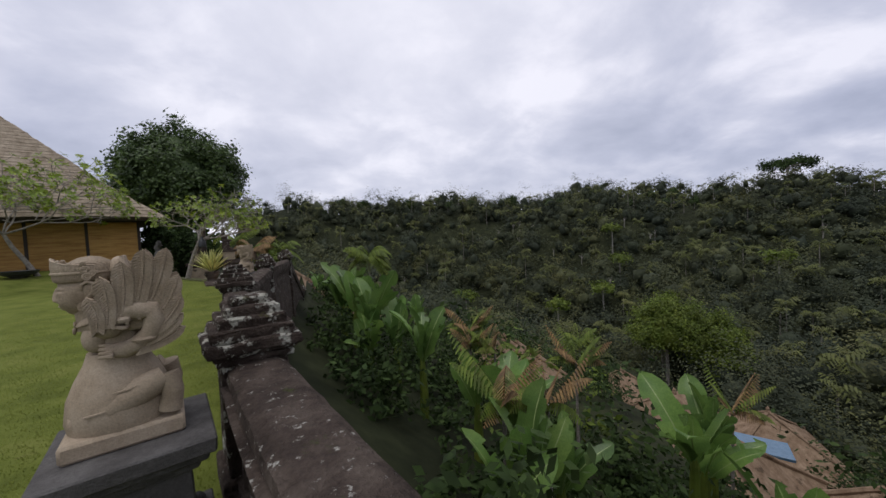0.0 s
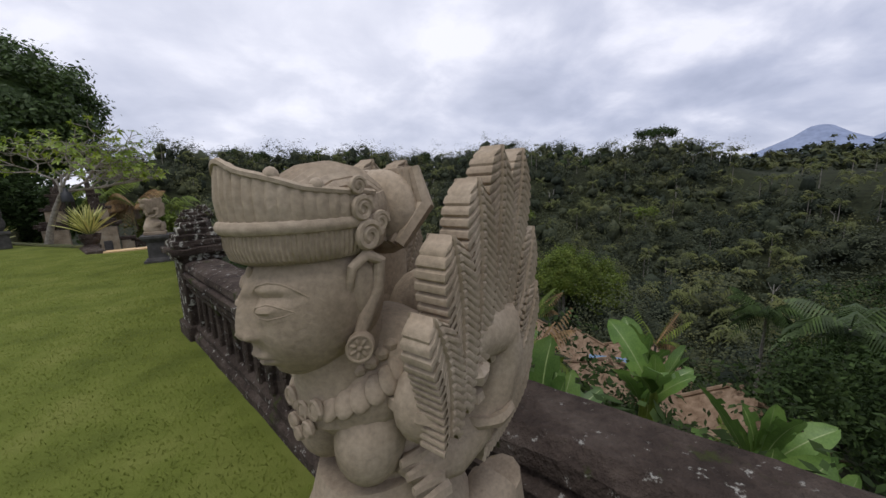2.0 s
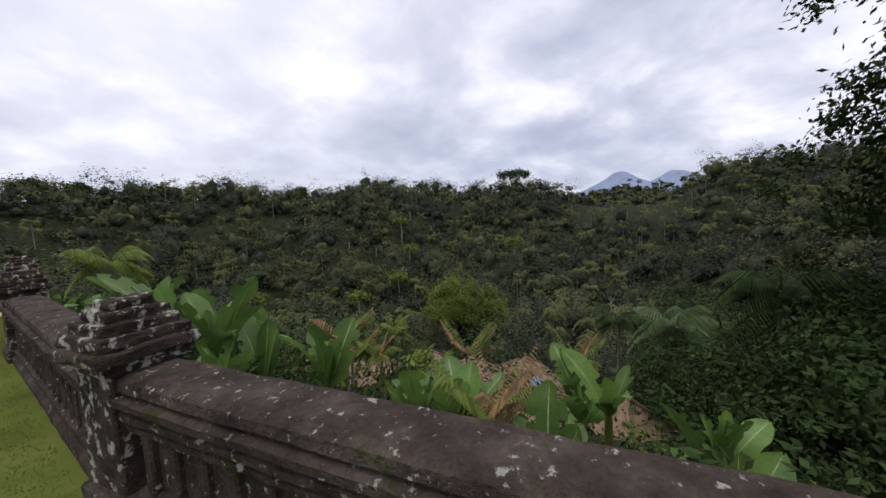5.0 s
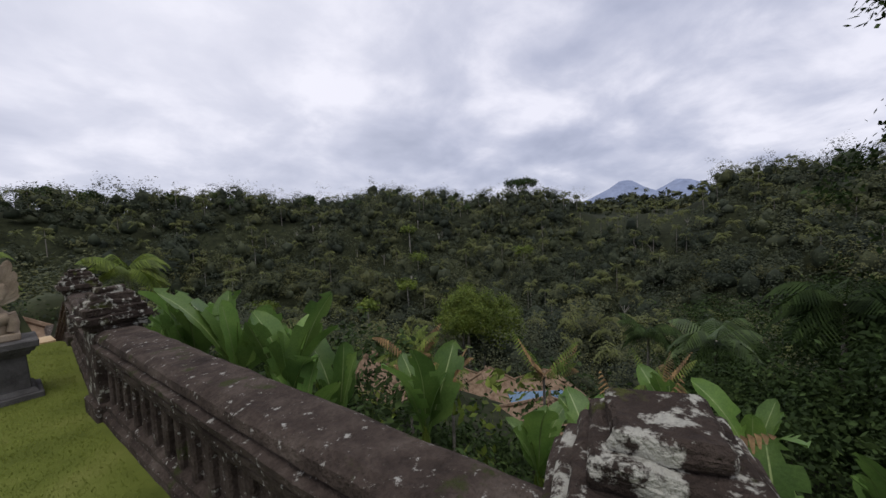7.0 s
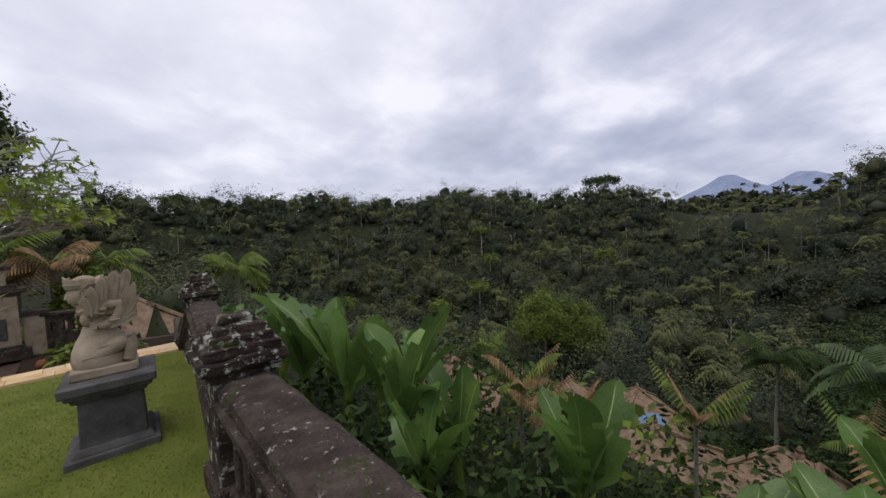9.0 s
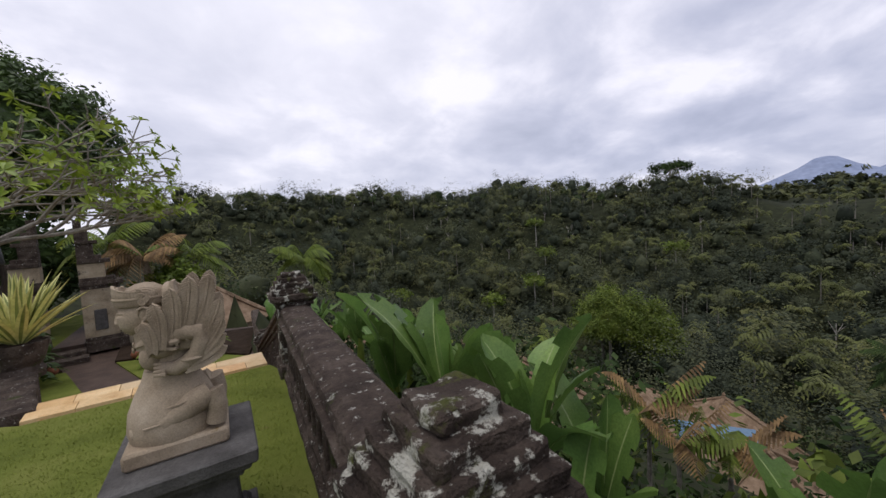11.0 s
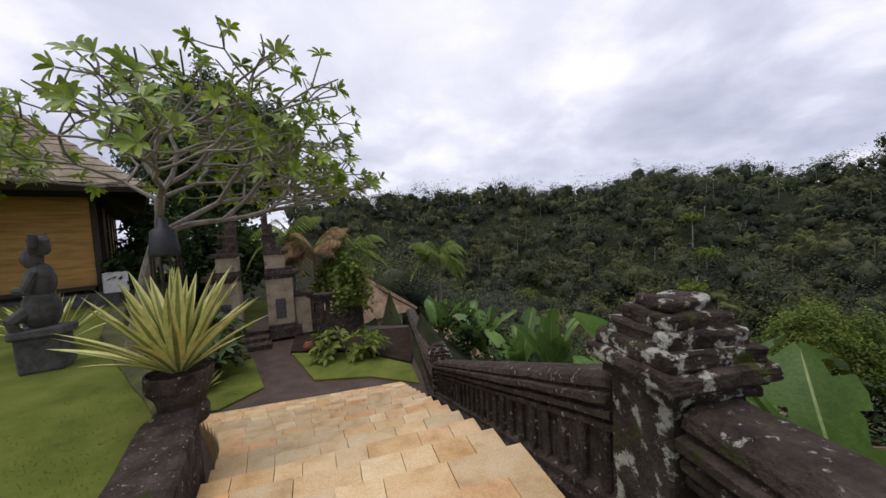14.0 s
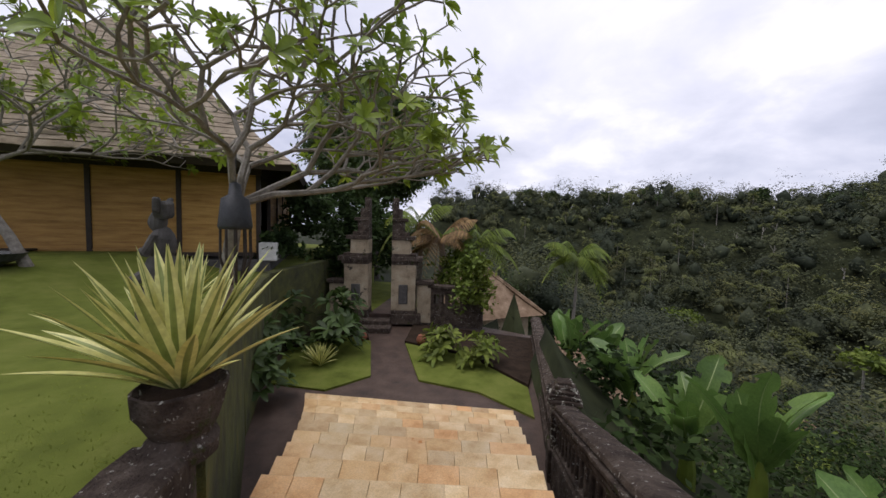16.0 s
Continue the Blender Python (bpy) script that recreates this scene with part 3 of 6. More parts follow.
# ---- pavilion ----
def build_pavilion():
    yaw = 40.0
    top = empty("pavilion", pose(-20.7, 22.85, 0, 0, 0, yaw), "large bamboo-walled pavilion under a tall thatched pyramid roof", "pavilion")
    W, E, ZE, ZA = 5.0, 5.85, 3.05, 9.1
    part("plinth", box((2 * W + 0.7, 2 * W + 0.7, 3.3), (0, 0, -1.3), 0.03), PLINTH, top, "dark stone plinth")
    for side in range(4):
        rot = pose(0, 0, 0, 0, 0, 90 * side)
        w = 2 * W / 5
        for k in range(5):
            x = -W + w * (k + 0.5)
            if side == 1 and k == 0:
                continue
            bm = bmesh.new()
            add_box(bm, (w - 0.09, 0.05, 2.35), rot @ pose(x, -W, 1.7))
            p = part("bamboo_screen", bm, BAMBOO, top)
            for z in (0.62, 1.35, 2.1, 2.8):
                bm = bmesh.new()
                add_box(bm, (w - 0.12, 0.03, 0.035), rot @ pose(x, -W - 0.035, z))
                part("batten", bm, BAMBOO, p)
        for k in range(6):
            bm = bmesh.new()
            add_box(bm, (0.12, 0.12, 2.9), rot @ pose(-W + w * k if k < 5 else W - 0.002, -W - 0.005 + (0 if k else 0.002), 1.75), 0.01)
            part("post", bm, WOOD, top)
        bm = bmesh.new()
        add_box(bm, (2 * W + 0.2, 0.14, 0.4), rot @ pose(0, -W - 0.01, 3.05))
        part("wall_beam", bm, WOOD, top)
        bm = bmesh.new()
        add_box(bm, (2 * W - 0.2, 0.1, 0.1), rot @ pose(0, -W - 0.08, 0.5))
        part("sill_rail", bm, WOOD, top)
        bm = bmesh.new()
        add_box(bm, (w * 2.2, 0.5, 0.06), rot @ pose(-W + w * 1.4, -W - 0.35, 0.62), 0.01)
        if side == 0:
            part("bench", bm, WOOD, top, "low dark timber bench along the screens")
        else:
            bm.free()
    bm = bmesh.new()
    courses = 30
    rings = []
    for i in range(courses + 1):
        f = i / courses
        flare = 0.35 * (1 - f) ** 6
        half = E * (1 - f) + 0.12 * f + flare
        z = ZE + (ZA - ZE) * (f * 0.93 + 0.07 * f * f)
        for lip in (0.0, 0.022):
            ring = []
            for side in range(4):
                for q in range(24):
                    t = -1 + 2 * q / 24
                    p = Vector((half * t, -half, 0)) if side == 0 else Vector((half, half * t, 0)) if side == 1 else Vector((-half * t, half, 0)) if side == 2 else Vector((-half, -half * t, 0))
                    jag = 0.022 * math.sin(q * 12.9898 + i * 78.2 + side * 3)
                    ring.append(bm.verts.new((p.x * (1 + lip * 0.12), p.y * (1 + lip * 0.12), z + lip * 0.8 + jag)))
            rings.append(ring)
    for r0, r1 in zip(rings, rings[1:]):
        for k in range(96):
            bm.faces.new((r0[k], r0[(k + 1) % 96], r1[(k + 1) % 96], r1[k]))
    bm.faces.new(rings[-1])
    lumps(bm, 0.05, 1.3)
    part("thatch_roof", bm, THATCH, top, "weathered grey-brown grass thatch")
    bm = bmesh.new()
    lo = [(s * (E + 0.25), u * (E + 0.25), ZE - 0.16) for s, u in ((-1, -1), (1, -1), (1, 1), (-1, 1))]
    hi = [(s * (E + 0.34), u * (E + 0.34), ZE + 0.02) for s, u in ((-1, -1), (1, -1), (1, 1), (-1, 1))]
    vi = [(s * 1.0, u * 1.0, ZA - 1.4) for s, u in ((-1, -1), (1, -1), (1, 1), (-1, 1))]
    lo, hi, vi = ([bm.verts.new(p) for p in g] for g in (lo, hi, vi))
    for k in range(4):
        j = (k + 1) % 4
        bm.faces.new((lo[k], lo[j], hi[j], hi[k]))
        bm.faces.new((lo[j], lo[k], vi[k], vi[j]))
    part("eave_underside", bm, WOOD, top)
    bm = bmesh.new()
    add_lathe(bm, [(0.3, ZA - 0.25), (0.34, ZA), (0.2, ZA + 0.12), (0.14, ZA + 0.3), (0.2, ZA + 0.36), (0.1, ZA + 0.46), (0.16, ZA + 0.6), (0.22, ZA + 0.72), (0.12, ZA + 0.84), (0.03, ZA + 0.98)], 12)
    part("finial", bm, PLINTH, top, "dark carved crown finial", smooth=True)
    # entrance steps and white column base at the valley corner
    part("column_base", box((0.5, 0.5, 0.55), (W + 0.3, -W - 0.1, 0.58), 0.03), WHITE, top, "white stone column base")
    return top


build_pavilion()


# ---- split gate and court wall ----
def build_gate_half(at, yaw, mirror):
    top = empty("gate_tower", pose(*at, -2.3, 0, 0, yaw), "stepped stone split-gate tower, pale body with dark mossy tiers", "gate", "split gate")
    s = mirror
    tall = 1.18
    rows = [(1.15, 0.0, 0.32, WALL), (1.0, 0.32, 0.12, WALL), (0.92, 0.44, 1.5, GATE), (1.02, 1.94, 0.1, WALL), (1.16, 2.04, 0.14, WALL), (0.95, 2.18, 0.1, WALL),
            (0.7, 2.28, 0.45, GATE), (0.86, 2.73, 0.12, WALL), (0.62, 2.85, 0.12, WALL), (0.44, 2.97, 0.36, WALL), (0.56, 3.33, 0.1, WALL), (0.34, 3.43, 0.3, WALL), (0.2, 3.73, 0.34, WALL)]
    for w, z, h, mat in rows:
        bm = box((w, 0.8 * (0.4 + 0.6 * w), h * tall + 0.01), (s * w / 2, 0, (z + h / 2) * tall), 0.015)
        bmesh.ops.subdivide_edges(bm, edges=bm.edges, cuts=2, use_grid_fill=True)
        lumps(bm, 0.015, 3, z)
        part("tier" if mat is WALL else "tower_body", bm, mat, top)
    part("carved_panel", box((0.34, 0.06, 0.75), (s * 0.46, -0.4, 1.15), 0.02), PLINTH, top)
    part("side_pier", box((0.55, 0.5, 1.5), (s * 1.25, 0.05, 0.75), 0.02), GATE, top)
    part("side_pier_cap", box((0.75, 0.62, 0.16), (s * 1.25, 0.05, 1.58), 0.02), WALL, top)
    return top


build_gate_half((-11.33, 26.34), 22, 1)
build_gate_half((-12.14, 26.0), 22, -1)
for k in range(2):
    tagged(part("gate_step", box((1.5 - 0.2 * k, 0.5, 0.19), (-11.55 - 0.15 * k, 25.1 + 0.42 * k, -2.31 + 0.15 * k), 0.015, 22), WALL), "dark stone step up to the split gate", "step", "gate steps")


def build_court_wall():
    top = empty("court_wall", pose(-9.75, 26.9, -2.35, 0, 0, 8), "dark stone garden wall with a row of small arched slots", "garden wall")
    part("wall_low", box((2.1, 0.26, 0.8), (0.85, 0, 0.4)), WALL, top)
    part("wall_high", box((2.1, 0.26, 0.25), (0.85, 0, 1.32)), WALL, top)
    part("wall_cap", box((2.2, 0.4, 0.12), (0.85, 0, 1.5), 0.02), WALL, top)
    for x, w in ((-0.1, 0.2), (0.26, 0.15), (0.52, 0.15), (0.78, 0.15), (1.45, 0.9)):
        part("slot_pier", box((w, 0.25, 0.42), (x, 0, 1.0)), WALL, top)


build_court_wall()


# ---- thatched roofs in the valley ----
def build_villa(at, size, height, yaw, ridge=0.0, mat=PALM_THATCH, wall=2.6, label="brown thatched villa roof among the trees"):
    top = empty("villa", pose(*at, 0, 0, yaw), label, "house", "valley villas")
    hx, hy = size[0] / 2, size[1] / 2
    bm = bmesh.new()
    n, rows = 10, 8
    rings = []
    for i in range(rows + 1):
        f = i / rows
        x, y = hx * (1 - f) + ridge * f, hy * (1 - f) + 0.05 * f
        z = -height + height * f * (0.9 + 0.1 * f)
        ring = []
        for (x0, y0), (x1, y1) in zip(((-x, -y), (x, -y), (x, y), (-x, y)), ((x, -y), (x, y), (-x, y), (-x, -y))):
            ring += [bm.verts.new((x0 + (x1 - x0) * q / n, y0 + (y1 - y0) * q / n, z)) for q in range(n)]
        rings.append(ring)
    for r0, r1 in zip(rings, rings[1:]):
        m = len(r0)
        for k in range(m):
            bm.faces.new((r0[k], r0[(k + 1) % m], r1[(k + 1) % m], r1[k]))
    bm.faces.new(rings[-1])
    bm.faces.new(rings[0][::-1])
    lumps(bm, 0.16, 0.9, at[0])
    part("thatch", bm, mat, top)
    for sx, sy in ((1, 1), (1, -1), (-1, 1), (-1, -1)):
        bm = bmesh.new()
        add_tube(bm, [(sx * (hx + (ridge - hx) * f), sy * hy * (1 - f), -height + height * f * (0.9 + 0.1 * f) + 0.08) for f in (0, 0.25, 0.5, 0.75, 1)], [0.16, 0.2, 0.2, 0.2, 0.22], 6)
        lumps(bm, 0.06, 1.5)
        part("hip_roll", bm, mat, top)
    bm = bmesh.new()
    add_lathe(bm, [(0.34, -0.15), (0.3, 0.15), (0.2, 0.3), (0.22, 0.5), (0.08, 0.75)], 8)
    part("ridge_knob", bm, mat, top)
    part("villa_wall", box((size[0] - 1.8, size[1] - 1.8, wall + 3), (0, 0, -height - wall / 2 - 1.4)), GATE, top)
    return top


build_villa((21.8, 22.1, -13.2), (12.5, 11.5), 4.6, 38)
build_villa((46.5, 38.5, -23.2), (13.0, 13.0), 4.6, 60)
build_villa((38.9, 45.0, -22.8), (13.0, 12.0), 4.4, 10, 1.2)
build_villa((37.0, 54.4, -22.9), (13.0, 12.0), 5.0, 25)
build_villa((29.5, 16.5, -15.2), (9.0, 8.0), 3.2, 75, 1.0)
build_villa((9.5, 30.5, -8.3), (7.5, 7.0), 2.8, 20, 0.8)
build_villa((20.2, 64.5, -19.1), (12.0, 10.0), 4.5, 5)
build_villa((-12.6, 41.6, -1.5), (9.0, 8.0), 3.5, 40, 0.8, label="brown thatched roof just past the court wall")
build_villa((-4.6, 34.4, -4.4), (6.5, 6.0), 2.2, 50, 1.2)
part_pool = tagged(part("skylight_pool", box((8.0, 3.4, 0.3), (37.6, 34.0, -23.2), 0.02, -42), POND), "blue tiled plunge pool between the thatched roofs", "pool")


# ---- statues on pedestals ----
def add_feather(bm, base, tip, width, x, thick):
    """A carved plume: a thick plate with a midrib and deep rounded barbs, in the plane at x."""
    b, t = Vector((0, *base)), Vector((0, *tip))
    axis = (t - b).normalized()
    side = Vector((0, axis.z, -axis.y))
    rings = []
    samples = []
    rows = round((t - b).length / 0.0105)
    for i in range(rows):
        samples += [((i + 0.0) / rows, 1.0), ((i + 0.24) / rows, 0.08), ((i + 0.5) / rows, 0.0), ((i + 0.78) / rows, 0.08)]
    samples.append((1.0, 0.3))
    for s, groove in samples:
        tipped = max(0.0, (s - 0.74) / 0.26)
        w = width / 2 * (0.78 + 0.4 * s) * math.sqrt(max(0.012, 1 - tipped ** 2.0))
        h = thick / 2 * (0.8 + 0.2 * s) * (1.0 - 0.12 * groove) * (1 - 0.25 * tipped ** 3)
        g = 0.009 * groove * (1 - tipped)
        c = b.lerp(t, s) + side * (0.012 * math.sin(s * 3))
        drop = axis * (-0.016 * (1 + 0.6 * s) * (1 - 0.75 * tipped))
        ring = []
        for u, hx in ((-1, -h), (-0.55, -h * 1.04), (-0.13, -h * 0.9), (-0.1, -h - 0.003), (0.1, -h - 0.003), (0.13, -h * 0.9), (0.55, -h * 1.04), (1, -h),
                      (1, h), (0.55, h * 1.04), (0.13, h * 0.9), (0.1, h + 0.003), (-0.1, h + 0.003), (-0.13, h * 0.9), (-0.55, h * 1.04), (-1, h)):
            wu = w * u
            if abs(u) == 1:
                wu -= math.copysign(min(g, w * 0.4), u)
            p = c + side * wu + (drop * abs(u) if abs(u) > 0.3 else Vector())
            ring.append(bm.verts.new((x + hx, p.y, p.z)))
        rings.append(ring)
    m = len(rings[0])
    for r0, r1 in zip(rings, rings[1:]):
        for k in range(m):
            bm.faces.new((r0[k], r0[(k + 1) % m], r1[(k + 1) % m], r1[k]))
    bm.faces.new(rings[0][::-1])
    bm.faces.new(rings[-1])


def add_ring(bm, centre, rx, ry, minor, n=28, m=6, tilt=0.0, flutes=0, start=math.pi, end=3 * math.pi):
    """An elliptical roll round a centre; flutes: beads along it."""
    pts, rad = [], []
    for k in range(n + 1):
        a = start + (end - start) * k / n
        pts.append((centre[0] + rx * math.sin(a), centre[1] - ry * math.cos(a), centre[2] + tilt * math.cos(a)))
        rad.append(minor * (1 + (0.25 * (k % 2) if flutes else 0)))
    add_tube(bm, pts, rad, m)


def statue_mesh():
    bm = bmesh.new()
    add_box(bm, (0.37, 0.4, 0.075), pose(0, 0.0, 0.0375), 0.012)
    # wrapped kneeling legs
    add_lathe(bm, [(0.175, 0.07), (0.185, 0.12), (0.175, 0.2), (0.145, 0.28), (0.115, 0.34), (0.1, 0.39)], 28, (0, -0.015, 0))
    for s in (-1, 1):
        add_tube(bm, [(s * 0.06, -0.15, 0.12), (s * 0.115, -0.03, 0.165), (s * 0.13, 0.09, 0.23), (s * 0.125, 0.14, 0.255)], [0.05, 0.068, 0.06, 0.05], 14)
        add_tube(bm, [(s * 0.125, 0.145, 0.26), (s * 0.135, 0.165, 0.18), (s * 0.13, 0.15, 0.1)], [0.05, 0.042, 0.045], 12)
        for z, y in ((0.17, -0.06), (0.24, 0.02)):
            add_tube(bm, [(s * 0.155, y - 0.06, z - 0.01), (s * 0.175, y, z), (s * 0.168, y + 0.05, z + 0.012)], [0.005] * 3, 5)
    # trunk, breast, shoulders
    add_ball(bm, (0.108, 0.085, 0.13), pose(0, 0.0, 0.45, -12), 22, 14)
    add_ball(bm, (0.125, 0.082, 0.075), pose(0, -0.01, 0.535), 22, 12)
    for s in (-1, 1):
        add_ball(bm, (0.05, 0.05, 0.064), pose(s * 0.05, -0.072, 0.458), 20, 14)
        add_ball(bm, (0.05, 0.06, 0.055), pose(s * 0.125, 0.0, 0.56), 16, 10)
        add_tube(bm, [(s * 0.125, -0.03, 0.555), (s * 0.14, 0.05, 0.572), (s * 0.145, 0.115, 0.56), (s * 0.147, 0.125, 0.52), (s * 0.145, 0.105, 0.46), (s * 0.132, 0.06, 0.42)],
                 [0.042, 0.045, 0.045, 0.042, 0.037, 0.034], 14)
        add_ring(bm, (s * 0.14, 0.085, 0.44), 0.042, 0.04, 0.009, 16, 6, flutes=1)
        add_tube(bm, [(s * 0.135, 0.07, 0.425), (s * 0.12, 0.02, 0.4), (s * 0.1, -0.03, 0.405), (s * 0.085, -0.055, 0.42)], [0.036, 0.036, 0.03, 0.012], 12)
        for k in range(4):
            add_tube(bm, [(s * (0.112 + 0.012 * k), -0.02, 0.425 - 0.013 * k), (s * (0.1 + 0.012 * k), -0.065, 0.43 - 0.014 * k)], [0.011, 0.006], 6)
        # ribbed arm plates
        for k in range(7):
            add_ring(bm, (s * 0.132, -0.06 + 0.013 * k, 0.52 - 0.003 * k), 0.046 + 0.004 * math.sin(k), 0.012, 0.01, 14, 5, tilt=0.0)
        add_ball(bm, (0.047, 0.055, 0.055), pose(s * 0.13, -0.03, 0.515), 16, 10)
        add_ring(bm, (s * 0.13, 0.02, 0.535), 0.05, 0.02, 0.012, 18, 6, flutes=1)
        # plumes, front to back
        for x, base, tip, w, th in ((0.172, (-0.058, 0.5), (-0.082, 0.645), 0.05, 0.05), (0.166, (-0.03, 0.515), (-0.04, 0.722), 0.06, 0.052), (0.158, (0.012, 0.53), (0.025, 0.782), 0.066, 0.05),
                                    (0.15, (0.05, 0.545), (0.098, 0.826), 0.072, 0.05), (0.143, (0.09, 0.55), (0.178, 0.828), 0.072, 0.05), (0.15, (0.125, 0.52), (0.212, 0.705), 0.062, 0.042),
                                    (0.155, (0.125, 0.47), (0.218, 0.612), 0.058, 0.042), (0.15, (0.09, 0.43), (0.222, 0.53), 0.055, 0.04), (0.145, (0.06, 0.395), (0.226, 0.465), 0.05, 0.036)):
            add_feather(bm, base, tip, w, s * x, th)
        add_box(bm, (0.03, 0.13, 0.2), pose(s * 0.118, 0.09, 0.58), 0.01)
    add_ball(bm, (0.13, 0.05, 0.14), pose(0, 0.11, 0.5), 18, 12)
    # neck, necklace
    add_cone(bm, 0.075, 0.056, 0.13, pose(0, -0.075, 0.57, 12), 20)
    add_ball(bm, (0.1, 0.075, 0.07), pose(0, -0.055, 0.515), 20, 12)
    for k in range(15):
        a = -1.6 + 3.2 * k / 14
        add_ball(bm, (0.014, 0.008, 0.019), pose(0.094 * math.sin(a), -0.055 - 0.074 * math.cos(a), 0.552 - 0.03 * math.cos(a), -35, 0, math.degrees(a)), 10, 7)
        add_ball(bm, (0.012, 0.01, 0.009), pose(0.074 * math.sin(a), -0.05 - 0.064 * math.cos(a), 0.578 - 0.03 * math.cos(a)), 8, 5)
    for x, z, r in ((-0.03, 0.523, 0.013), (0.03, 0.523, 0.013), (0, 0.512, 0.014), (-0.017, 0.497, 0.011), (0.017, 0.497, 0.011), (0, 0.488, 0.009)):
        y = -0.134 - 0.4 * max(0.0, 0.512 - z)
        pts = [(x + r * (1 - 0.7 * k / 26) * math.cos(0.42 * k), y - 0.003, z + r * (1 - 0.7 * k / 26) * math.sin(0.42 * k)) for k in range(27)]
        add_tube(bm, pts, [r * 0.24] * 27, 6)
        add_ball(bm, (r * 1.05, 0.006, r * 1.05), pose(x, y, z), 14, 8)
    # head: one sculpted surface
    HY = -0.1
    RX, RY = 0.078, 0.086

    def bump(u, v, u0, v0, su, sv):
        return math.exp(-((u - u0) / su) ** 2 - ((v - v0) / sv) ** 2)

    def face_depth(x, z):
        """How far the carved face stands out of the plain oval, at pre-scaled x and height z."""
        a = abs(x)
        d = 0.0035 * bump(a, z, 0.036, 0.678 - (a - 0.03) ** 2 * 4, 0.026, 0.006)
        d -= 0.0065 * bump(a, z, 0.012, 0.664, 0.008, 0.012) + 0.0045 * bump(a, z, 0.036, 0.668, 0.02, 0.005)
        d += 0.0065 * bump(a, z, 0.035, 0.6575, 0.0165, 0.0075)
        d -= 0.0028 * bump(a, z, 0.035, 0.6525 + (a - 0.035) ** 2 * 3, 0.018, 0.0017)
        run = min(1.0, max(0.0, (0.684 - z) / 0.048))
        d += (0.004 + 0.009 * run) * math.exp(-(a / (0.0065 + 0.005 * run)) ** 2) * (1 / (1 + math.exp((0.6285 - z) / 0.0016))) * (1 / (1 + math.exp((z - 0.684) / 0.004)))
        d += 0.0085 * bump(a, z, 0.0125, 0.6335, 0.0055, 0.005)
        d -= 0.002 * bump(a, z, 0.0, 0.62, 0.003, 0.005)
        d += 0.0085 * bump(a, z, 0.006, 0.6125 - a * 0.08, 0.016, 0.0042)
        d += 0.009 * bump(a, z, 0.0, 0.6025 + a * 0.12, 0.014, 0.0042)
        d -= 0.006 * math.exp(-(a / 0.026) ** 4 - ((z - 0.6078 - a * 0.06) / 0.0014) ** 2)
        d += 0.0065 * bump(a, z, 0.0, 0.585, 0.018, 0.01) - 0.002 * bump(a, z, 0.0, 0.5955, 0.014, 0.003)
        return d + 0.005 * bump(a, z, 0.042, 0.622, 0.02, 0.02)

    def half_width(z):
        k = (z - 0.65) / (0.09 if z > 0.65 else 0.077)
        return max(0.0, 1 - k * k), (1 - 0.12 * max(0.0, -k) ** 2.2)

    def long_face(z):
        return z if z > 0.658 else 0.658 - (0.658 - z) * 1.2

    def skin(x, z, lift=0.0):
        """A point on the face at x, z."""
        q, jaw = half_width(z)
        u = x / (RX * jaw)
        return (x, HY - RY * math.sqrt(max(0.0, q - u * u)) - face_depth(x, z) - lift, long_face(z))

    rings = []
    for iz in range(89):
        z = 0.65 + (0.0899 if iz > 44 else 0.0769) * math.sin((iz - 44) / 44 * math.pi / 2)
        q, jaw = half_width(z)
        ring = []
        for k in range(112):
            t = k / 112
            t = t + 0.045 * math.sin(4 * math.pi * t)
            a = 2 * math.pi * t
            x, y = RX * jaw * math.sqrt(q) * math.sin(a), -RY * math.sqrt(q) * math.cos(a)
            if y < 0:
                y -= face_depth(x, z) * min(1.0, -y / 0.03)
            ring.append(bm.verts.new((x, HY + y, long_face(z))))
        rings.append(ring)
    for r0, r1 in zip(rings, rings[1:]):
        for k in range(112):
            bm.faces.new((r0[k], r0[(k + 1) % 112], r1[(k + 1) % 112], r1[k]))
    bm.faces.new(rings[0][::-1])
    bm.faces.new(rings[-1])

    def loop(c, u, v, r, minor, turns=1.0, shrink=0.0):
        """A carved ring or scroll in the plane of u and v."""
        n = int(18 * turns)
        pts = [Vector(c) + (Vector(u) * math.cos(2 * math.pi * turns * k / n) + Vector(v) * math.sin(2 * math.pi * turns * k / n)) * r * (1 - shrink * k / n) for k in range(n + 1)]
        add_tube(bm, pts, [minor] * (n + 1), 6)

    add_ball(bm, (0.0045, 0.004, 0.0075), pose(*skin(0, 0.692)), 10, 8)
    for s in (-1, 1):
        add_tube(bm, [skin(s * x, z, 0.0004) for x, z in ((0.011, 0.6735), (0.02, 0.681), (0.032, 0.6845), (0.045, 0.6825), (0.057, 0.675), (0.064, 0.667))], [0.0008, 0.0013, 0.0014, 0.0014, 0.0012, 0.0006], 6)
        add_tube(bm, [skin(s * x, z, 0.0003) for x, z in ((0.015, 0.6545), (0.023, 0.6605), (0.035, 0.6635), (0.047, 0.6605), (0.057, 0.6545))], [0.0006, 0.0011, 0.0012, 0.0011, 0.0006], 6)
        add_tube(bm, [skin(s * x, z, 0.0002) for x, z in ((0.015, 0.6545), (0.025, 0.6512), (0.036, 0.65), (0.047, 0.6515), (0.057, 0.6545))], [0.0005, 0.0008, 0.0009, 0.0008, 0.0005], 6)
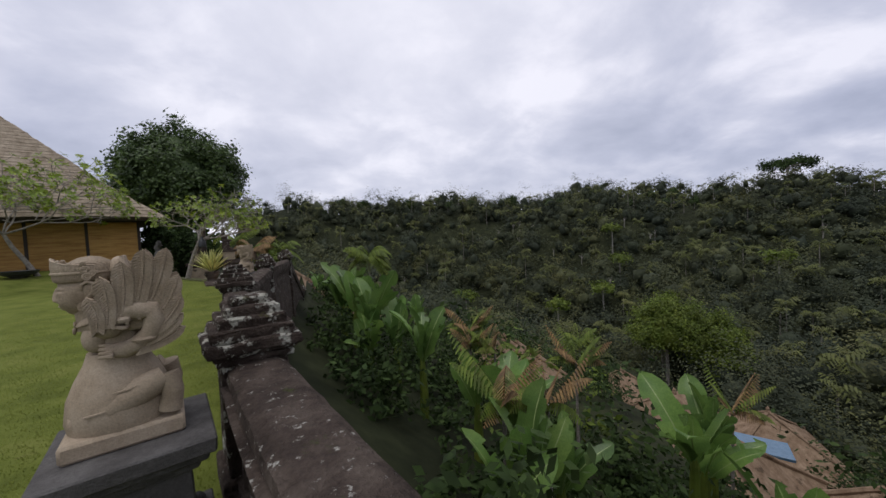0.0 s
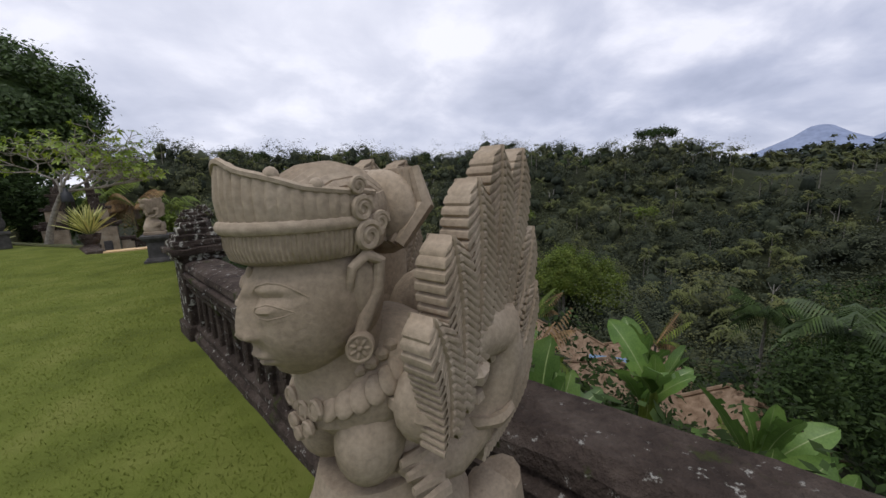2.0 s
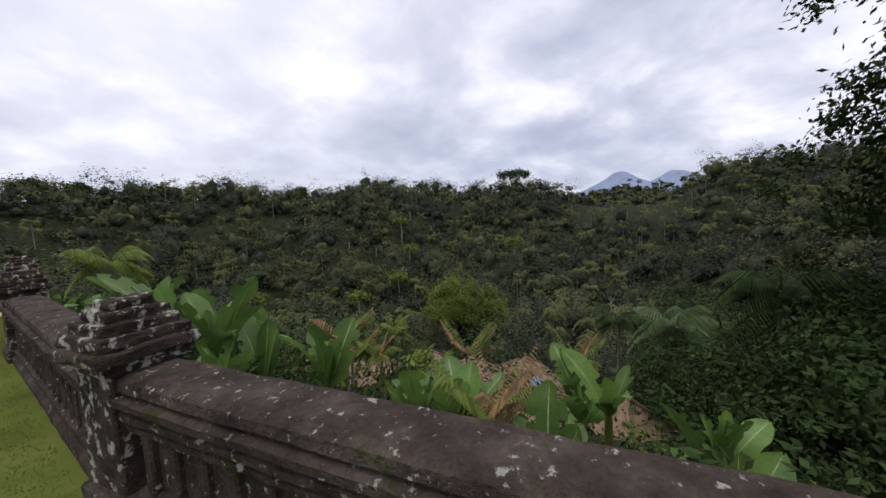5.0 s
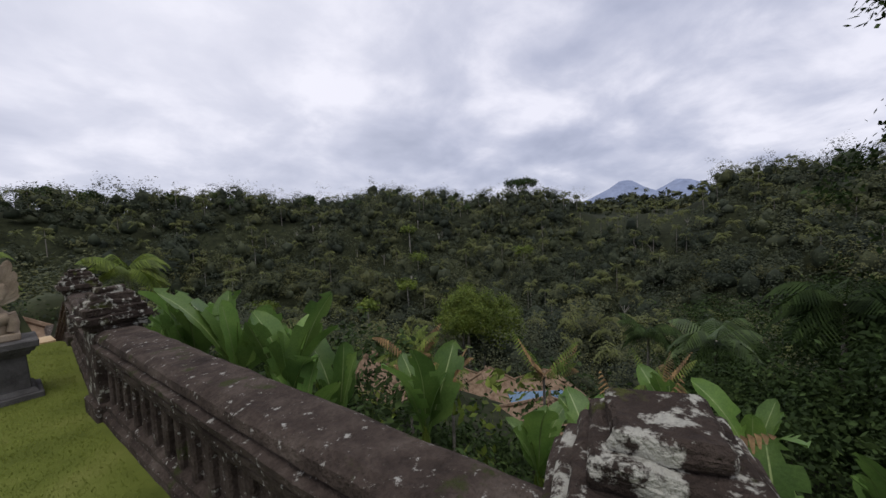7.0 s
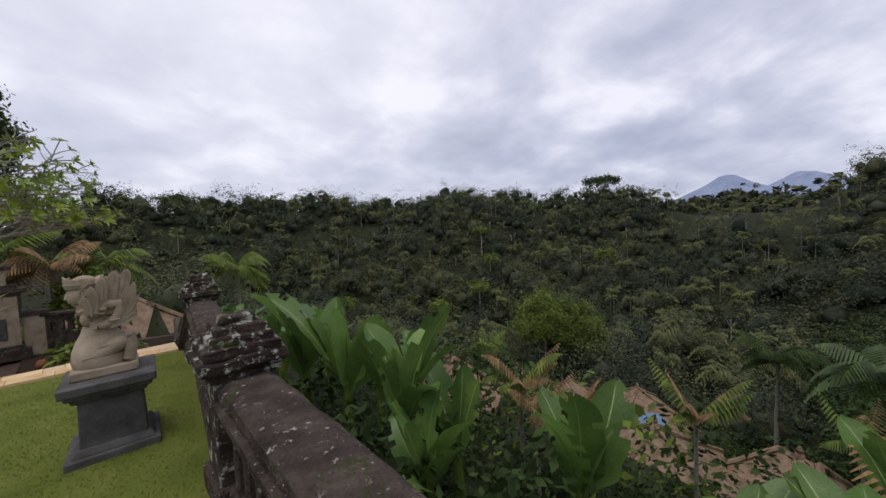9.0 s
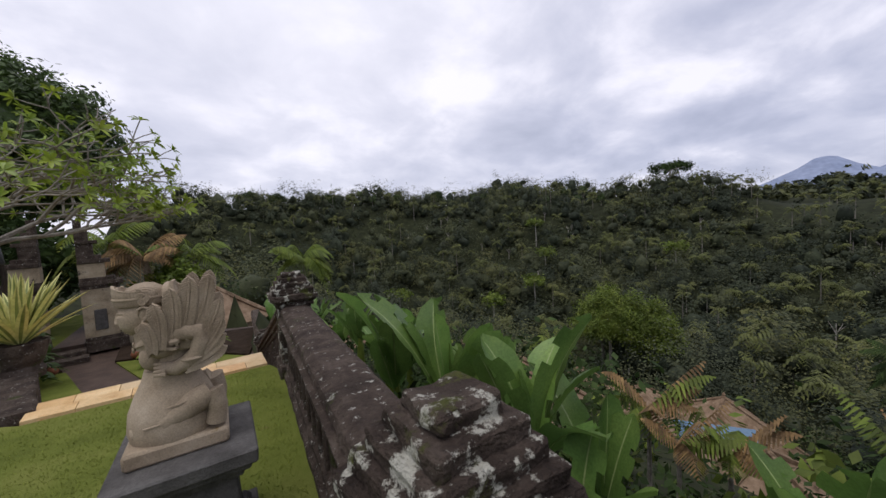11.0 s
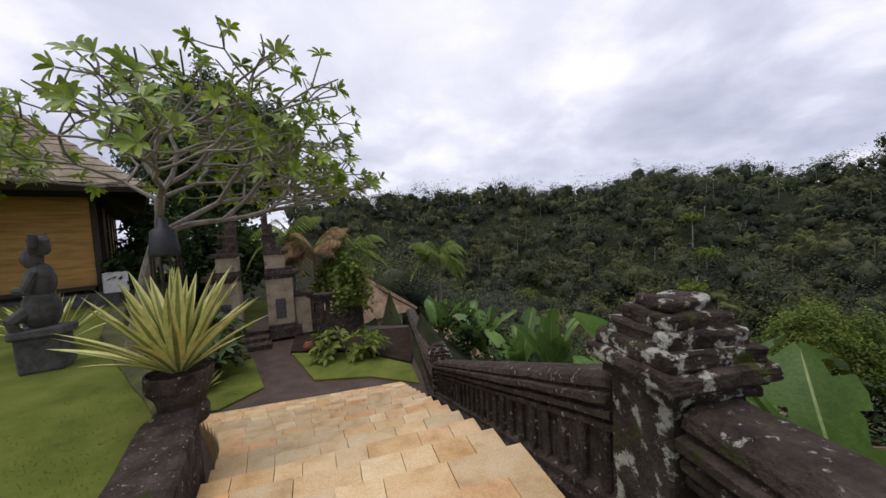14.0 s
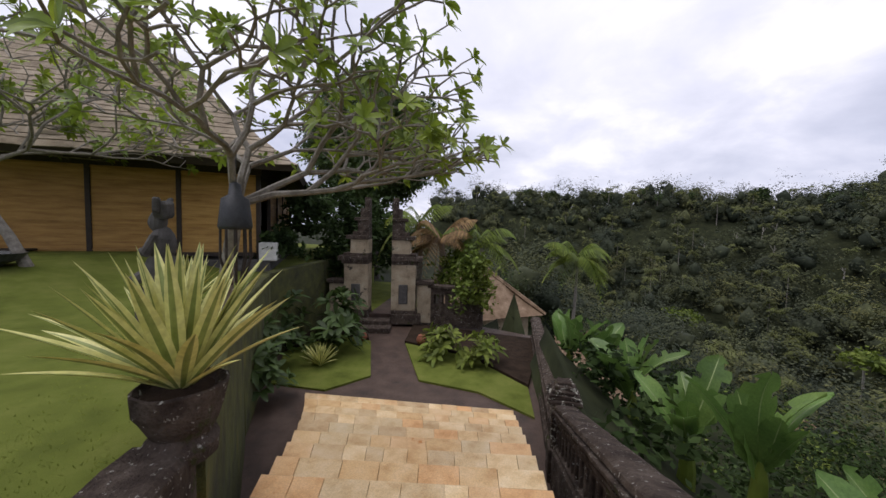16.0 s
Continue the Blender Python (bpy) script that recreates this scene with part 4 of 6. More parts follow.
        # long ears and their discs
        add_tube(bm, [(s * 0.074, HY - 0.004, 0.665), (s * 0.081, HY - 0.002, 0.69), (s * 0.085, HY + 0.016, 0.702), (s * 0.085, HY + 0.034, 0.692), (s * 0.082, HY + 0.032, 0.66), (s * 0.08, HY + 0.012, 0.63), (s * 0.08, HY + 0.002, 0.612)],
                 [0.005, 0.006, 0.007, 0.008, 0.008, 0.009, 0.008], 10)
        add_ball(bm, (0.007, 0.018, 0.034), pose(s * 0.077, HY + 0.018, 0.66), 12, 10)
        disc = pose(s * 0.088, HY - 0.004, 0.602, 90, 0, 48 * s)
        add_cone(bm, 0.0165, 0.0165, 0.012, disc, 26)
        for side in (-1, 1):
            c = disc.translation + disc.to_3x3() @ Vector((0, 0, side * 0.006))
            u, w = disc.to_3x3() @ Vector((1, 0, 0)), disc.to_3x3() @ Vector((0, 1, 0))
            loop(c, u, w, 0.0148, 0.0017)
            add_ball(bm, (0.0035, 0.0035, 0.0025), disc @ pose(0, 0, side * 0.006), 8, 6)
            for k in range(7):
                a = 2 * math.pi * k / 7
                add_ball(bm, (0.0048, 0.0026, 0.002), disc @ pose(0.0083 * math.cos(a), 0.0083 * math.sin(a), side * 0.006, 0, 0, math.degrees(a)), 8, 5)
        # scrolls of hair over the ear
        for y, z, r in ((0.018, 0.722, 0.017), (0.012, 0.752, 0.014), (0.008, 0.776, 0.01), (0.036, 0.736, 0.012)):
            loop((s * 0.09, HY + y, z), (0, 1, 0), (0, 0, 1), r, r * 0.26, 1.7, 0.75)
            add_ball(bm, (0.006, r * 0.95, r * 0.95), pose(s * 0.085, HY + y, z), 12, 8)
    # hair strokes, round band, fluted diadem rising to a point
    for k in range(104):
        a = 2 * math.pi * k / 104
        sx, cy = math.sin(a), math.cos(a)
        add_tube(bm, [(0.071 * sx, HY - 0.08 * cy, 0.703), (0.078 * sx, HY - 0.088 * cy, 0.708), (0.081 * sx, HY - 0.092 * cy, 0.72), (0.082 * sx, HY - 0.092 * cy, 0.736)], [0.0026, 0.0032, 0.0032, 0.003], 5)
    add_cone(bm, 0.076, 0.083, 0.034, pose(0, HY, 0.7205), 48)
    add_ring(bm, (0, HY, 0.739), 0.083, 0.093, 0.0072, 56, 10)

    def rim(a):
        c = max(0.0, math.cos(a))
        return 0.768 + 0.022 * c ** 1.5 + 0.012 * c ** 30 + 0.003 * abs(math.sin(3 * a))

    n = 144
    rows = []
    for i, (f, r) in enumerate(((0.0, 0.97), (0.15, 1.0), (0.5, 1.015), (0.88, 0.99), (1.0, 0.97), (1.0, 0.88), (0.4, 0.82))):
        ring = []
        for k in range(n):
            a = 2 * math.pi * k / n
            rr = r * (1 - (0.028 if k % 3 == 0 else 0.0) * (1 if 0 < i < 4 else 0))
            ring.append(bm.verts.new((0.087 * rr * math.sin(a), HY - 0.096 * rr * math.cos(a), 0.741 + (rim(a) - 0.741) * f)))
        rows.append(ring)
    for r0, r1 in zip(rows, rows[1:]):
        for k in range(n):
            bm.faces.new((r0[k], r0[(k + 1) % n], r1[(k + 1) % n], r1[k]))
    bm.faces.new(rows[-1])
    bm.faces.new(rows[0][::-1])
    # roll with small scrolls along the rim
    add_tube(bm, [(0.084 * math.sin(a), HY - 0.093 * math.cos(a), rim(a)) for a in (-2.0 + 4.0 * k / 48 for k in range(49))], [0.0038] * 49, 6)
    for k in (-5, -3, 3, 5):
        a = k * 0.24
        add_ball(bm, (0.008, 0.008, 0.008), pose(0.08 * math.sin(a), HY - 0.088 * math.cos(a), rim(a) + 0.003), 8, 6)
    # ridged hair dome behind the diadem
    for k in range(17):
        u = -1 + 2 * k / 16
        q = math.sqrt(max(0.0, 1 - u * u))
        pts = [(0.079 * u * (1 - 0.1 * abs(c)), HY + 0.022 - 0.08 * q * c, 0.738 + 0.062 * max(0.15, q) * math.sqrt(max(0, 1 - c * c))) for c in (0.95, 0.7, 0.4, 0.0, -0.4, -0.75, -1.0)]
        add_tube(bm, pts, [0.006, 0.0075, 0.008, 0.008, 0.008, 0.0075, 0.006], 6)
    add_ball(bm, (0.07, 0.07, 0.05), pose(0, HY + 0.022, 0.738), 22, 14)
    for k in range(9):
        u = -1 + 2 * k / 8
        add_tube(bm, [(0.06 * u, HY + 0.09, 0.7), (0.075 * u, HY + 0.13, 0.75), (0.06 * u, HY + 0.125, 0.8)], [0.01, 0.014, 0.008], 6)
    add_ball(bm, (0.075, 0.035, 0.06), pose(0, HY + 0.11, 0.74), 16, 10)
    for v in bm.verts:
        v.co.x *= 0.85
    me = bpy.data.meshes.new("winged_statue")
    bmesh.ops.recalc_face_normals(bm, faces=bm.faces)
    bm.to_mesh(me)
    bm.free()
    me.materials.append(STONE)
    for p in me.polygons:
        p.use_smooth = True
    me.set_sharp_from_angle(angle=radians(36))
    return me


def build_pedestal(at, yaw, proto=None, z=0.0):
    if proto:
        return copy_thing(proto, pose(at[0], at[1], z, 0, 0, yaw))
    top = empty("pedestal", pose(at[0], at[1], 0, 0, 0, yaw), "square dark grey stone pedestal standing on the lawn", "pedestal", "statue pedestals")
    for name, w, z0, z1, w1 in (("base", 0.56, -0.05, 0.1, 0.56), ("base_step", 0.5, 0.1, 0.15, 0.44), ("shaft", 0.4, 0.15, 0.5, 0.38), ("moulding", 0.43, 0.5, 0.54, 0.46), ("moulding", 0.5, 0.54, 0.58, 0.52), ("top_slab", 0.56, 0.58, 0.65, 0.57)):
        bm = bmesh.new()
        add_box(bm, (w, w, z1 - z0 + 0.003), pose(0, 0, (z0 + z1) / 2))
        for v in bm.verts:
            if v.co.z > (z0 + z1) / 2:
                v.co.x *= w1 / w
                v.co.y *= w1 / w
        bmesh.ops.bevel(bm, geom=list(bm.edges), offset=0.008, segments=1, affect="EDGES")
        lumps(bm, 0.004, 9)
        part(name, bm, PLINTH, top)
    return top


def build_statues():
    me = statue_mesh()
    proto = None
    for (x, y), face, sunk in (((-0.965, 2.785), (-0.86, -0.51), 0.0), ((-4.13, 11.95), (-0.975, -0.2), 0.045)):
        yaw = math.degrees(math.atan2(face[1], face[0])) + 90
        ob = new("winged_statue", me)
        ob.matrix_world = pose(x, y, 0.652 - sunk, 0, 0, yaw)
        tagged(ob, "carved sandstone statue of a kneeling winged figure on a pedestal", "statue", "winged statues")
        p = build_pedestal((x + 0.03, y - 0.01), yaw, proto, -sunk)
        proto = proto or p


build_statues()


def build_guardian():
    bm = bmesh.new()
    add_box(bm, (0.5, 0.5, 0.42), pose(0, 0, 0.21), 0.03)
    add_box(bm, (0.6, 0.6, 0.1), pose(0, 0, 0.45), 0.02)
    add_ball(bm, (0.24, 0.22, 0.26), pose(0, 0, 0.72), 14, 10)
    add_ball(bm, (0.2, 0.17, 0.24), pose(0, 0.02, 1.02), 14, 10)
    add_ball(bm, (0.12, 0.13, 0.14), pose(0, -0.03, 1.32), 12, 10)
    add_box(bm, (0.3, 0.22, 0.22), pose(0, 0.05, 1.46), 0.04)
    for s in (-1, 1):
        add_tube(bm, [(s * 0.17, 0, 1.14), (s * 0.28, -0.06, 0.95), (s * 0.12, -0.2, 0.95)], [0.07, 0.06, 0.05], 8)
        add_tube(bm, [(s * 0.12, -0.1, 0.7), (s * 0.24, -0.24, 0.62), (s * 0.2, -0.2, 0.48)], [0.09, 0.08, 0.07], 8)
        add_box(bm, (0.07, 0.1, 0.2), pose(s * 0.16, 0.05, 1.5), 0.02)
    lumps(bm, 0.03, 6)
    ob = part("guardian_statue", bm, PLINTH)
    ob.matrix_world = pose(-9.75, 17.35, 0.0, 0, 0, -60) @ Matrix.Diagonal((0.82, 0.82, 1.08, 1))
    tagged(ob, "dark weathered stone guardian statue standing on the lawn", "statue")


build_guardian()


# ---- foliage helpers ----
def leaf_quads(centres, size, aspect=0.55, flat=0.0, rg=rng, outward_from=None, jitter=0.55):
    """Leaf-shaped quads at the centres, turned at random or facing out of the crown."""
    n = len(centres)
    a = rg.normal(size=(n, 3))
    a[:, 2] *= 1 - flat * 0.6
    b = rg.normal(size=(n, 3))
    b[:, 2] *= 1 - flat
    if outward_from is not None:
        o = np.asarray(centres) - outward_from
        o /= np.linalg.norm(o, axis=1, keepdims=True) + 1e-9
        o = o + rg.normal(size=(n, 3)) * jitter + [0, 0, 0.25]
        o /= np.linalg.norm(o, axis=1, keepdims=True) + 1e-9
        a -= (a * o).sum(1, keepdims=True) * o
        a /= np.linalg.norm(a, axis=1, keepdims=True) + 1e-9
        b = np.cross(o, a)
    a /= np.linalg.norm(a, axis=1, keepdims=True)
    b -= (b * a).sum(1, keepdims=True) * a
    b /= np.linalg.norm(b, axis=1, keepdims=True) + 1e-9
    s = (np.asarray(size) * rg.uniform(0.6, 1.4, n))[:, None]
    c = np.asarray(centres)
    v = np.stack([c - a * s, c - b * s * aspect, c + a * s, c + b * s * aspect], 1).reshape(-1, 3)
    return v, np.arange(4 * n).reshape(-1, 4)


def shell(n, radii, rg=rng, lumpy=0.3, hollow=0.55, seed=0.0, bottom=-0.5):
    """Points within the outer part of a lumpy crown."""
    d = rg.normal(size=(n, 3))
    d /= np.linalg.norm(d, axis=1, keepdims=True)
    d[:, 2] = np.where(d[:, 2] < bottom, -d[:, 2], d[:, 2])
    k = 1 + lumpy * (np.sin(d[:, 0] * 5 + seed) * np.sin(d[:, 1] * 6 + seed * 2) * np.sin(d[:, 2] * 4 + seed * 3)) * 1.6
    r = k * rg.uniform(hollow, 1.0, n) ** 0.6
    return d * r[:, None] * np.asarray(radii)


ICO = bmesh.new()
bmesh.ops.create_icosphere(ICO, subdivisions=2, radius=1.0)
ICO.verts.ensure_lookup_table()
ICO_V = np.array([v.co[:] for v in ICO.verts])
ICO_F = np.array([[v.index for v in f.verts] for f in ICO.faces])
ICO.free()
ICO = bmesh.new()
bmesh.ops.create_icosphere(ICO, subdivisions=1, radius=1.0)
ICO.verts.ensure_lookup_table()
HULL_V = np.array([v.co[:] for v in ICO.verts])
HULL_F = np.array([[v.index for v in f.verts] for f in ICO.faces])
ICO.free()


def clustered(n_clumps, per, radii, clump, **kw):
    """Leaf places gathered into clumps, with gaps between."""
    c = shell(n_clumps, radii, **kw)
    p = np.repeat(c, per, 0) + rng.normal(size=(n_clumps * per, 3)) * clump * np.array([1, 1, 0.85])
    return p


def build_tree(name, base, height, radii, crown_z, leaf, mat, bark, label, clumps=160, per=40, clump=0.8, limbs=7, trunk=0.3, category="tree", group="", core=0.0, lumpy=0.3):
    top = empty(name, pose(*base), label, category, group)
    r = random.Random(int(base[0] * 10 + base[1]))
    bm = bmesh.new()
    fork = crown_z - radii[2] * 0.6
    add_tube(bm, [(0, 0, -0.4), (0.1, 0.05, fork * 0.5), (0, 0.1, fork), (0.1, 0, crown_z)], [trunk * 1.25, trunk, trunk * 0.8, trunk * 0.3], 9)
    for k in range(limbs):
        a = 2 * math.pi * k / limbs + r.random()
        x, y = math.cos(a) * radii[0] * 0.7, math.sin(a) * radii[1] * 0.7
        z = crown_z + radii[2] * r.uniform(-0.3, 0.55)
        add_tube(bm, [(0, 0.1, fork), (x * 0.45, y * 0.45, fork + (z - fork) * 0.6), (x, y, z)], [trunk * 0.5, trunk * 0.32, trunk * 0.1], 6)
    part("trunk", bm, bark, top)
    pts = clustered(clumps, per, radii, clump, seed=base[0], lumpy=lumpy, bottom=-0.5 if lumpy > 0.2 else -1.0) + [0, 0, crown_z]
    v, f = leaf_quads(pts, leaf, 0.5, 0.3, outward_from=np.array([0, 0, crown_z - radii[2] * 0.3]), jitter=0.7)
    crown = raw("crown", v, f, mat, top)
    if core:
        w = ICO_V * (core + 0.14 * np.sin(ICO_V[:, :1] * 5 + base[0]) * np.sin(ICO_V[:, 1:2] * 6 + base[1]) + np.random.default_rng(5).uniform(-0.08, 0.08, (len(ICO_V), 1))) * np.asarray(radii)
        raw("inner_foliage", w + [0, 0, crown_z], ICO_F, mat, crown)
    return top


def frond(points, width, droop, n, length, direction, up=0.5):
    """A pinnate leaf as arrays: midrib arc with leaflets."""
    d = np.array([math.cos(direction), math.sin(direction), 0])
    side = np.array([-d[1], d[0], 0])
    s = np.linspace(0.08, 1, n)
    mid = np.outer(length * s * (1 - 0.18 * s), d) + np.outer(length * (up * s - droop * s * s), [0, 0, 1])
    w = width * np.sin(np.pi * (0.12 + 0.86 * s)) + 0.02
    step = length / n * 0.42
    v, f = [], []
    for k in range(n):
        for sg in (-1, 1):
            tip = mid[k] + side * sg * w[k] + d * w[k] * 0.55 + np.array([0, 0, -w[k] * 0.85])
            i = len(v)
            v += [mid[k] - d * step, mid[k] + d * step, tip + d * step * 0.3, tip - d * step * 0.3]
            f.append((i, i + 1, i + 2, i + 3))
    i = len(v)
    t = 0.012 * length
    for k in range(n):
        v += [mid[k] - side * t * (1.1 - s[k]), mid[k] + side * t * (1.1 - s[k])]
        if k:
            f.append((i + 2 * k - 2, i + 2 * k - 1, i + 2 * k + 1, i + 2 * k))
    return np.array(v), np.array(f)


def palm_arrays(r, fronds=18, length=3.2, leaflets=16, width=0.7):
    vs, fs, o = [], [], 0
    for k in range(fronds):
        v, f = frond(None, width, r.uniform(0.6, 1.3), leaflets, length * r.uniform(0.8, 1.1), 2 * math.pi * k / fronds + r.uniform(-0.2, 0.2), r.uniform(0.0, 1.35))
        vs.append(v)
        fs.append(f + o)
        o += len(v)
    return np.concatenate(vs), np.concatenate(fs)


def build_palm(base, crown, mat, length=3.4, fronds=20, label="tall coconut palm with drooping green fronds", leaflets=18):
    top = empty("palm_tree", pose(*base), label, "palm tree", "valley palms")
    r = random.Random(int(base[0] * 7 + base[1] * 3))
    bm = bmesh.new()
    h = crown - base[2]
    add_tube(bm, [(0, 0, -0.3), (0.25, 0.1, h * 0.4), (0.3, 0, h * 0.8), (0.2, 0, h)], [0.24, 0.17, 0.15, 0.13], 8)
    part("trunk", bm, BARK, top)
    v, f = palm_arrays(r, fronds, length, leaflets, length * 0.22)
    raw("crown", v + [0.2, 0, h], f, mat, top)
    return top


# ---- banana plants outside the balustrade ----
def banana_leaf_mesh(length, width, bend, tatter, seed):
    """A broad paddle-shaped blade with a pale midrib and a few tears."""
    r = random.Random(seed)
    n = 16
    v, f, m = [], [], []
    cols = (-1, -0.55, -0.035, 0.035, 0.55, 1)
    for i in range(n + 1):
        s = i / n
        y = length * s * (1 - 0.1 * bend * s)
        z = length * (0.05 * s - bend * 0.4 * s * s * s)
        u = max(0.0, s - 0.12) / 0.88
        w = width / 2 * (0.06 + 0.94 * min(1.0, (4.5 * u) ** 0.8) * (max(0.0, 1 - max(0, (u - 0.62) / 0.38) ** 2.2) ** 0.5)) if u > 0 else 0.03
        edge = 1 + 0.06 * math.sin(s * 23 + seed)
        for k in cols:
            v.append((k * w * (edge if abs(k) == 1 else 1), y + 0.03 * length * abs(k), z + 0.2 * w * k * k * (0.8 + 0.4 * r.random() * (abs(k) == 1)) - (0.012 if abs(k) < 0.1 else 0)))
    for i in range(n):
        for k in range(5):
            if k in (0, 4) and r.random() < tatter:
                continue
            p = i * 6 + k
            f.append((p, p + 1, p + 7, p + 6))
            m.append(1 if k == 2 else 0)
    me = bpy.data.meshes.new("leaf")
    me.from_pydata(v, [], f)
    me.materials.append(BANANA_LEAF)
    me.materials.append(MIDRIB)
    me.polygons.foreach_set("material_index", m)
    me.polygons.foreach_set("use_smooth", [True] * len(f))
    return me


banana_meshes = [banana_leaf_mesh(*q) for q in ((1.5, 0.5, 0.2, 0.04, 0), (1.8, 0.56, 0.5, 0.1, 1), (1.9, 0.58, 0.65, 0.2, 2), (1.3, 0.42, 0.1, 0, 3), (1.7, 0.5, 0.4, 0.25, 4), (1.0, 0.2, 0.05, 0, 5), (1.6, 0.52, 0.95, 0.3, 6))]


def build_banana(x, y, tip, spread=1.0, count=8, seed=0):
    r = random.Random(seed + 100)
    z0 = float(ground_height(np.array([x]), np.array([y]))[0]) - 0.15
    stem = max(0.5, tip - z0 - 1.55 * spread)
    top = empty("banana_plant", pose(x, y, z0, 0, 0, r.uniform(0, 360)), "banana plant with broad torn green leaves below the wall", "banana plant", "banana plants")
    bm = bmesh.new()
    add_tube(bm, [(0, 0, -0.2), (0.02, 0, stem * 0.5), (0, 0, stem), (0, 0, stem + 0.25)], [0.16, 0.13, 0.09, 0.04], 9)
    part("stem", bm, LEAF_LIGHT, top, "green fibrous stem")
    for k in range(count):
        rise = r.uniform(60, 87) if k else 87
        ob = new("leaf", banana_meshes[r.randrange(7)])
        ob.parent = top
        s = r.uniform(0.75, 1.1) * spread
        ob.matrix_local = pose(0, 0, stem + r.uniform(-0.15, 0.1), 0, 0, 360 * k / count * 2.4 + r.uniform(-20, 20)) @ pose(0, 0, 0, rise, r.uniform(-25, 25), 0) @ Matrix.Scale(s, 4)
    return top


BANANAS = [(-1.45, 15.2, 0.5), (-0.8, 13.8, 0.05), (-2.1, 16.4, 0.25), (0.1, 13.5, -0.75), (-0.8, 12.9, -0.95), (2.9, 9.0, -1.75), (2.2, 9.8, -1.6),
           (8.9, 9.5, -3.3), (8.0, 8.9, -3.5), (6.3, 7.4, -2.05), (5.9, 5.2, -2.2), (2.4, 6.6, -1.45), (1.7, 6.2, -1.7), (3.2, 7.2, -2.1), (5.2, 4.9, -3.0), (0.9, 11.4, -0.8),
           (-4.7, 24.2, -0.85), (-4.0, 24.8, -0.95), (-3.4, 22.6, -1.05), (-2.75, 21.3, -0.8), (-2.3, 20.0, -0.5), (-1.8, 18.6, -0.55), (-0.9, 19.9, -1.2),
           (0.2, 18.2, -1.3), (1.1, 17.4, -1.2), (7.4, 4.6, -3.5), (9.4, 5.4, -4.4)]
for k, (x, y, tip) in enumerate(BANANAS):
    build_banana(x, y, tip, (1.4, 1.25, 1.15, 1.25, 1.0)[k] if k < 5 else (0.8 if y > 16 else 0.95) + 0.25 * ((k * 37) % 10) / 10, 7 + k % 3, k)


def build_fern(x, y, tip, k):
    z0 = float(ground_height(np.array([x]), np.array([y]))[0])
    top = empty("dry_fern_palm", pose(x, y, z0), "half-dry fern palm with brown curling fronds", "plant", "dry fern palms")
    r = random.Random(k)
    h = tip - z0 - 0.9
    bm = bmesh.new()
    add_tube(bm, [(0, 0, -0.2), (0, 0, h)], [0.06, 0.04], 7)
    part("trunk", bm, BARK, top)
    for j in range(11):
        v, f = frond(None, 0.22, r.uniform(0.2, 0.8), 15, r.uniform(0.9, 1.4), r.uniform(0, 6.28), r.uniform(0.5, 1.6))
        raw("frond", v + [0, 0, h], f, DRY_LEAF if j % 2 else LEAF_LIGHT, top)


for k, (x, y, tip) in enumerate(((3.2, 15.2, -1.7), (3.0, 14.4, -2.0), (3.9, 14.0, -2.2), (2.3, 7.8, -1.1), (3.6, 8.6, -1.7), (10.5, 10.4, -3.6), (6.4, 12.4, -2.4))):
    build_fern(x, y, tip, k)


# ---- variegated agaves ----
def agave_leaf(length, width, bend):
    n = 10
    v, f, m = [], [], []
    for i in range(n + 1):
        s = i / n
        w = width / 2 * (0.55 + 1.3 * s * (1 - s)) * (1 - s ** 5)
        y, z = length * s, -bend * length * s * s
        v += [(-w, y, z + 0.3 * w), (-w * 0.36, y, z), (0, y, z - 0.15 * w), (w * 0.36, y, z), (w, y, z + 0.3 * w)]
    for i in range(n):
        for k in range(4):
            a = i * 5 + k
            f.append((a, a + 1, a + 6, a + 5))
            m.append(1 if k in (0, 3) else 0)
    me = bpy.data.meshes.new("leaf")
    me.from_pydata(v, [], f)
    me.materials.append(AGAVE_GREEN)
    me.materials.append(AGAVE_CREAM)
    me.polygons.foreach_set("material_index", m)
    me.polygons.foreach_set("use_smooth", [True] * len(f))
    return me


agave_meshes = [agave_leaf(1.0, 0.125, b) for b in (0.02, 0.06, 0.12, 0.2)]


def build_agave(at, size, count, seed, label="yellow-striped spiky agave rosette in a stone planter"):
    top = empty("agave", pose(*at), label, "agave", "variegated agaves")
    r = random.Random(seed)
    for k in range(count):
        f = k / count
        rise = 88 - 52 * f ** 0.9 + r.uniform(-5, 5)
        ob = new("leaf", agave_meshes[min(3, int(r.random() * 2 + f * 2.4))])
        ob.parent = top
        s = size * (0.8 + 0.28 * math.sin(math.pi * min(1, 0.3 + f * 0.6))) * r.uniform(0.88, 1.06)
        ob.matrix_local = pose(0, 0, 0, 0, 0, k * 137.5 + r.uniform(-8, 8)) @ pose(0, 0.03, 0, rise, r.uniform(-12, 12), 0) @ Matrix.Scale(s, 4)


def build_planter(at, proto=None):
    top = empty("stone_planter", pose(*at), "rough dark stone planter with lichen at the head of the stairs", "planter")
    bm = bmesh.new()
    add_lathe(bm, [(0.19, -0.1), (0.2, 0.0), (0.16, 0.06), (0.19, 0.14), (0.245, 0.24), (0.25, 0.36), (0.23, 0.37), (0.2, 0.33)], 20)
    lumps(bm, 0.03, 7)
    part("bowl", bm, WALL, top)
    bm = bmesh.new()
    add_lathe(bm, [(0.2, 0.25), (0.2, 0.33), (0.08, 0.36)], 16)
    part("soil", bm, SOIL, top)


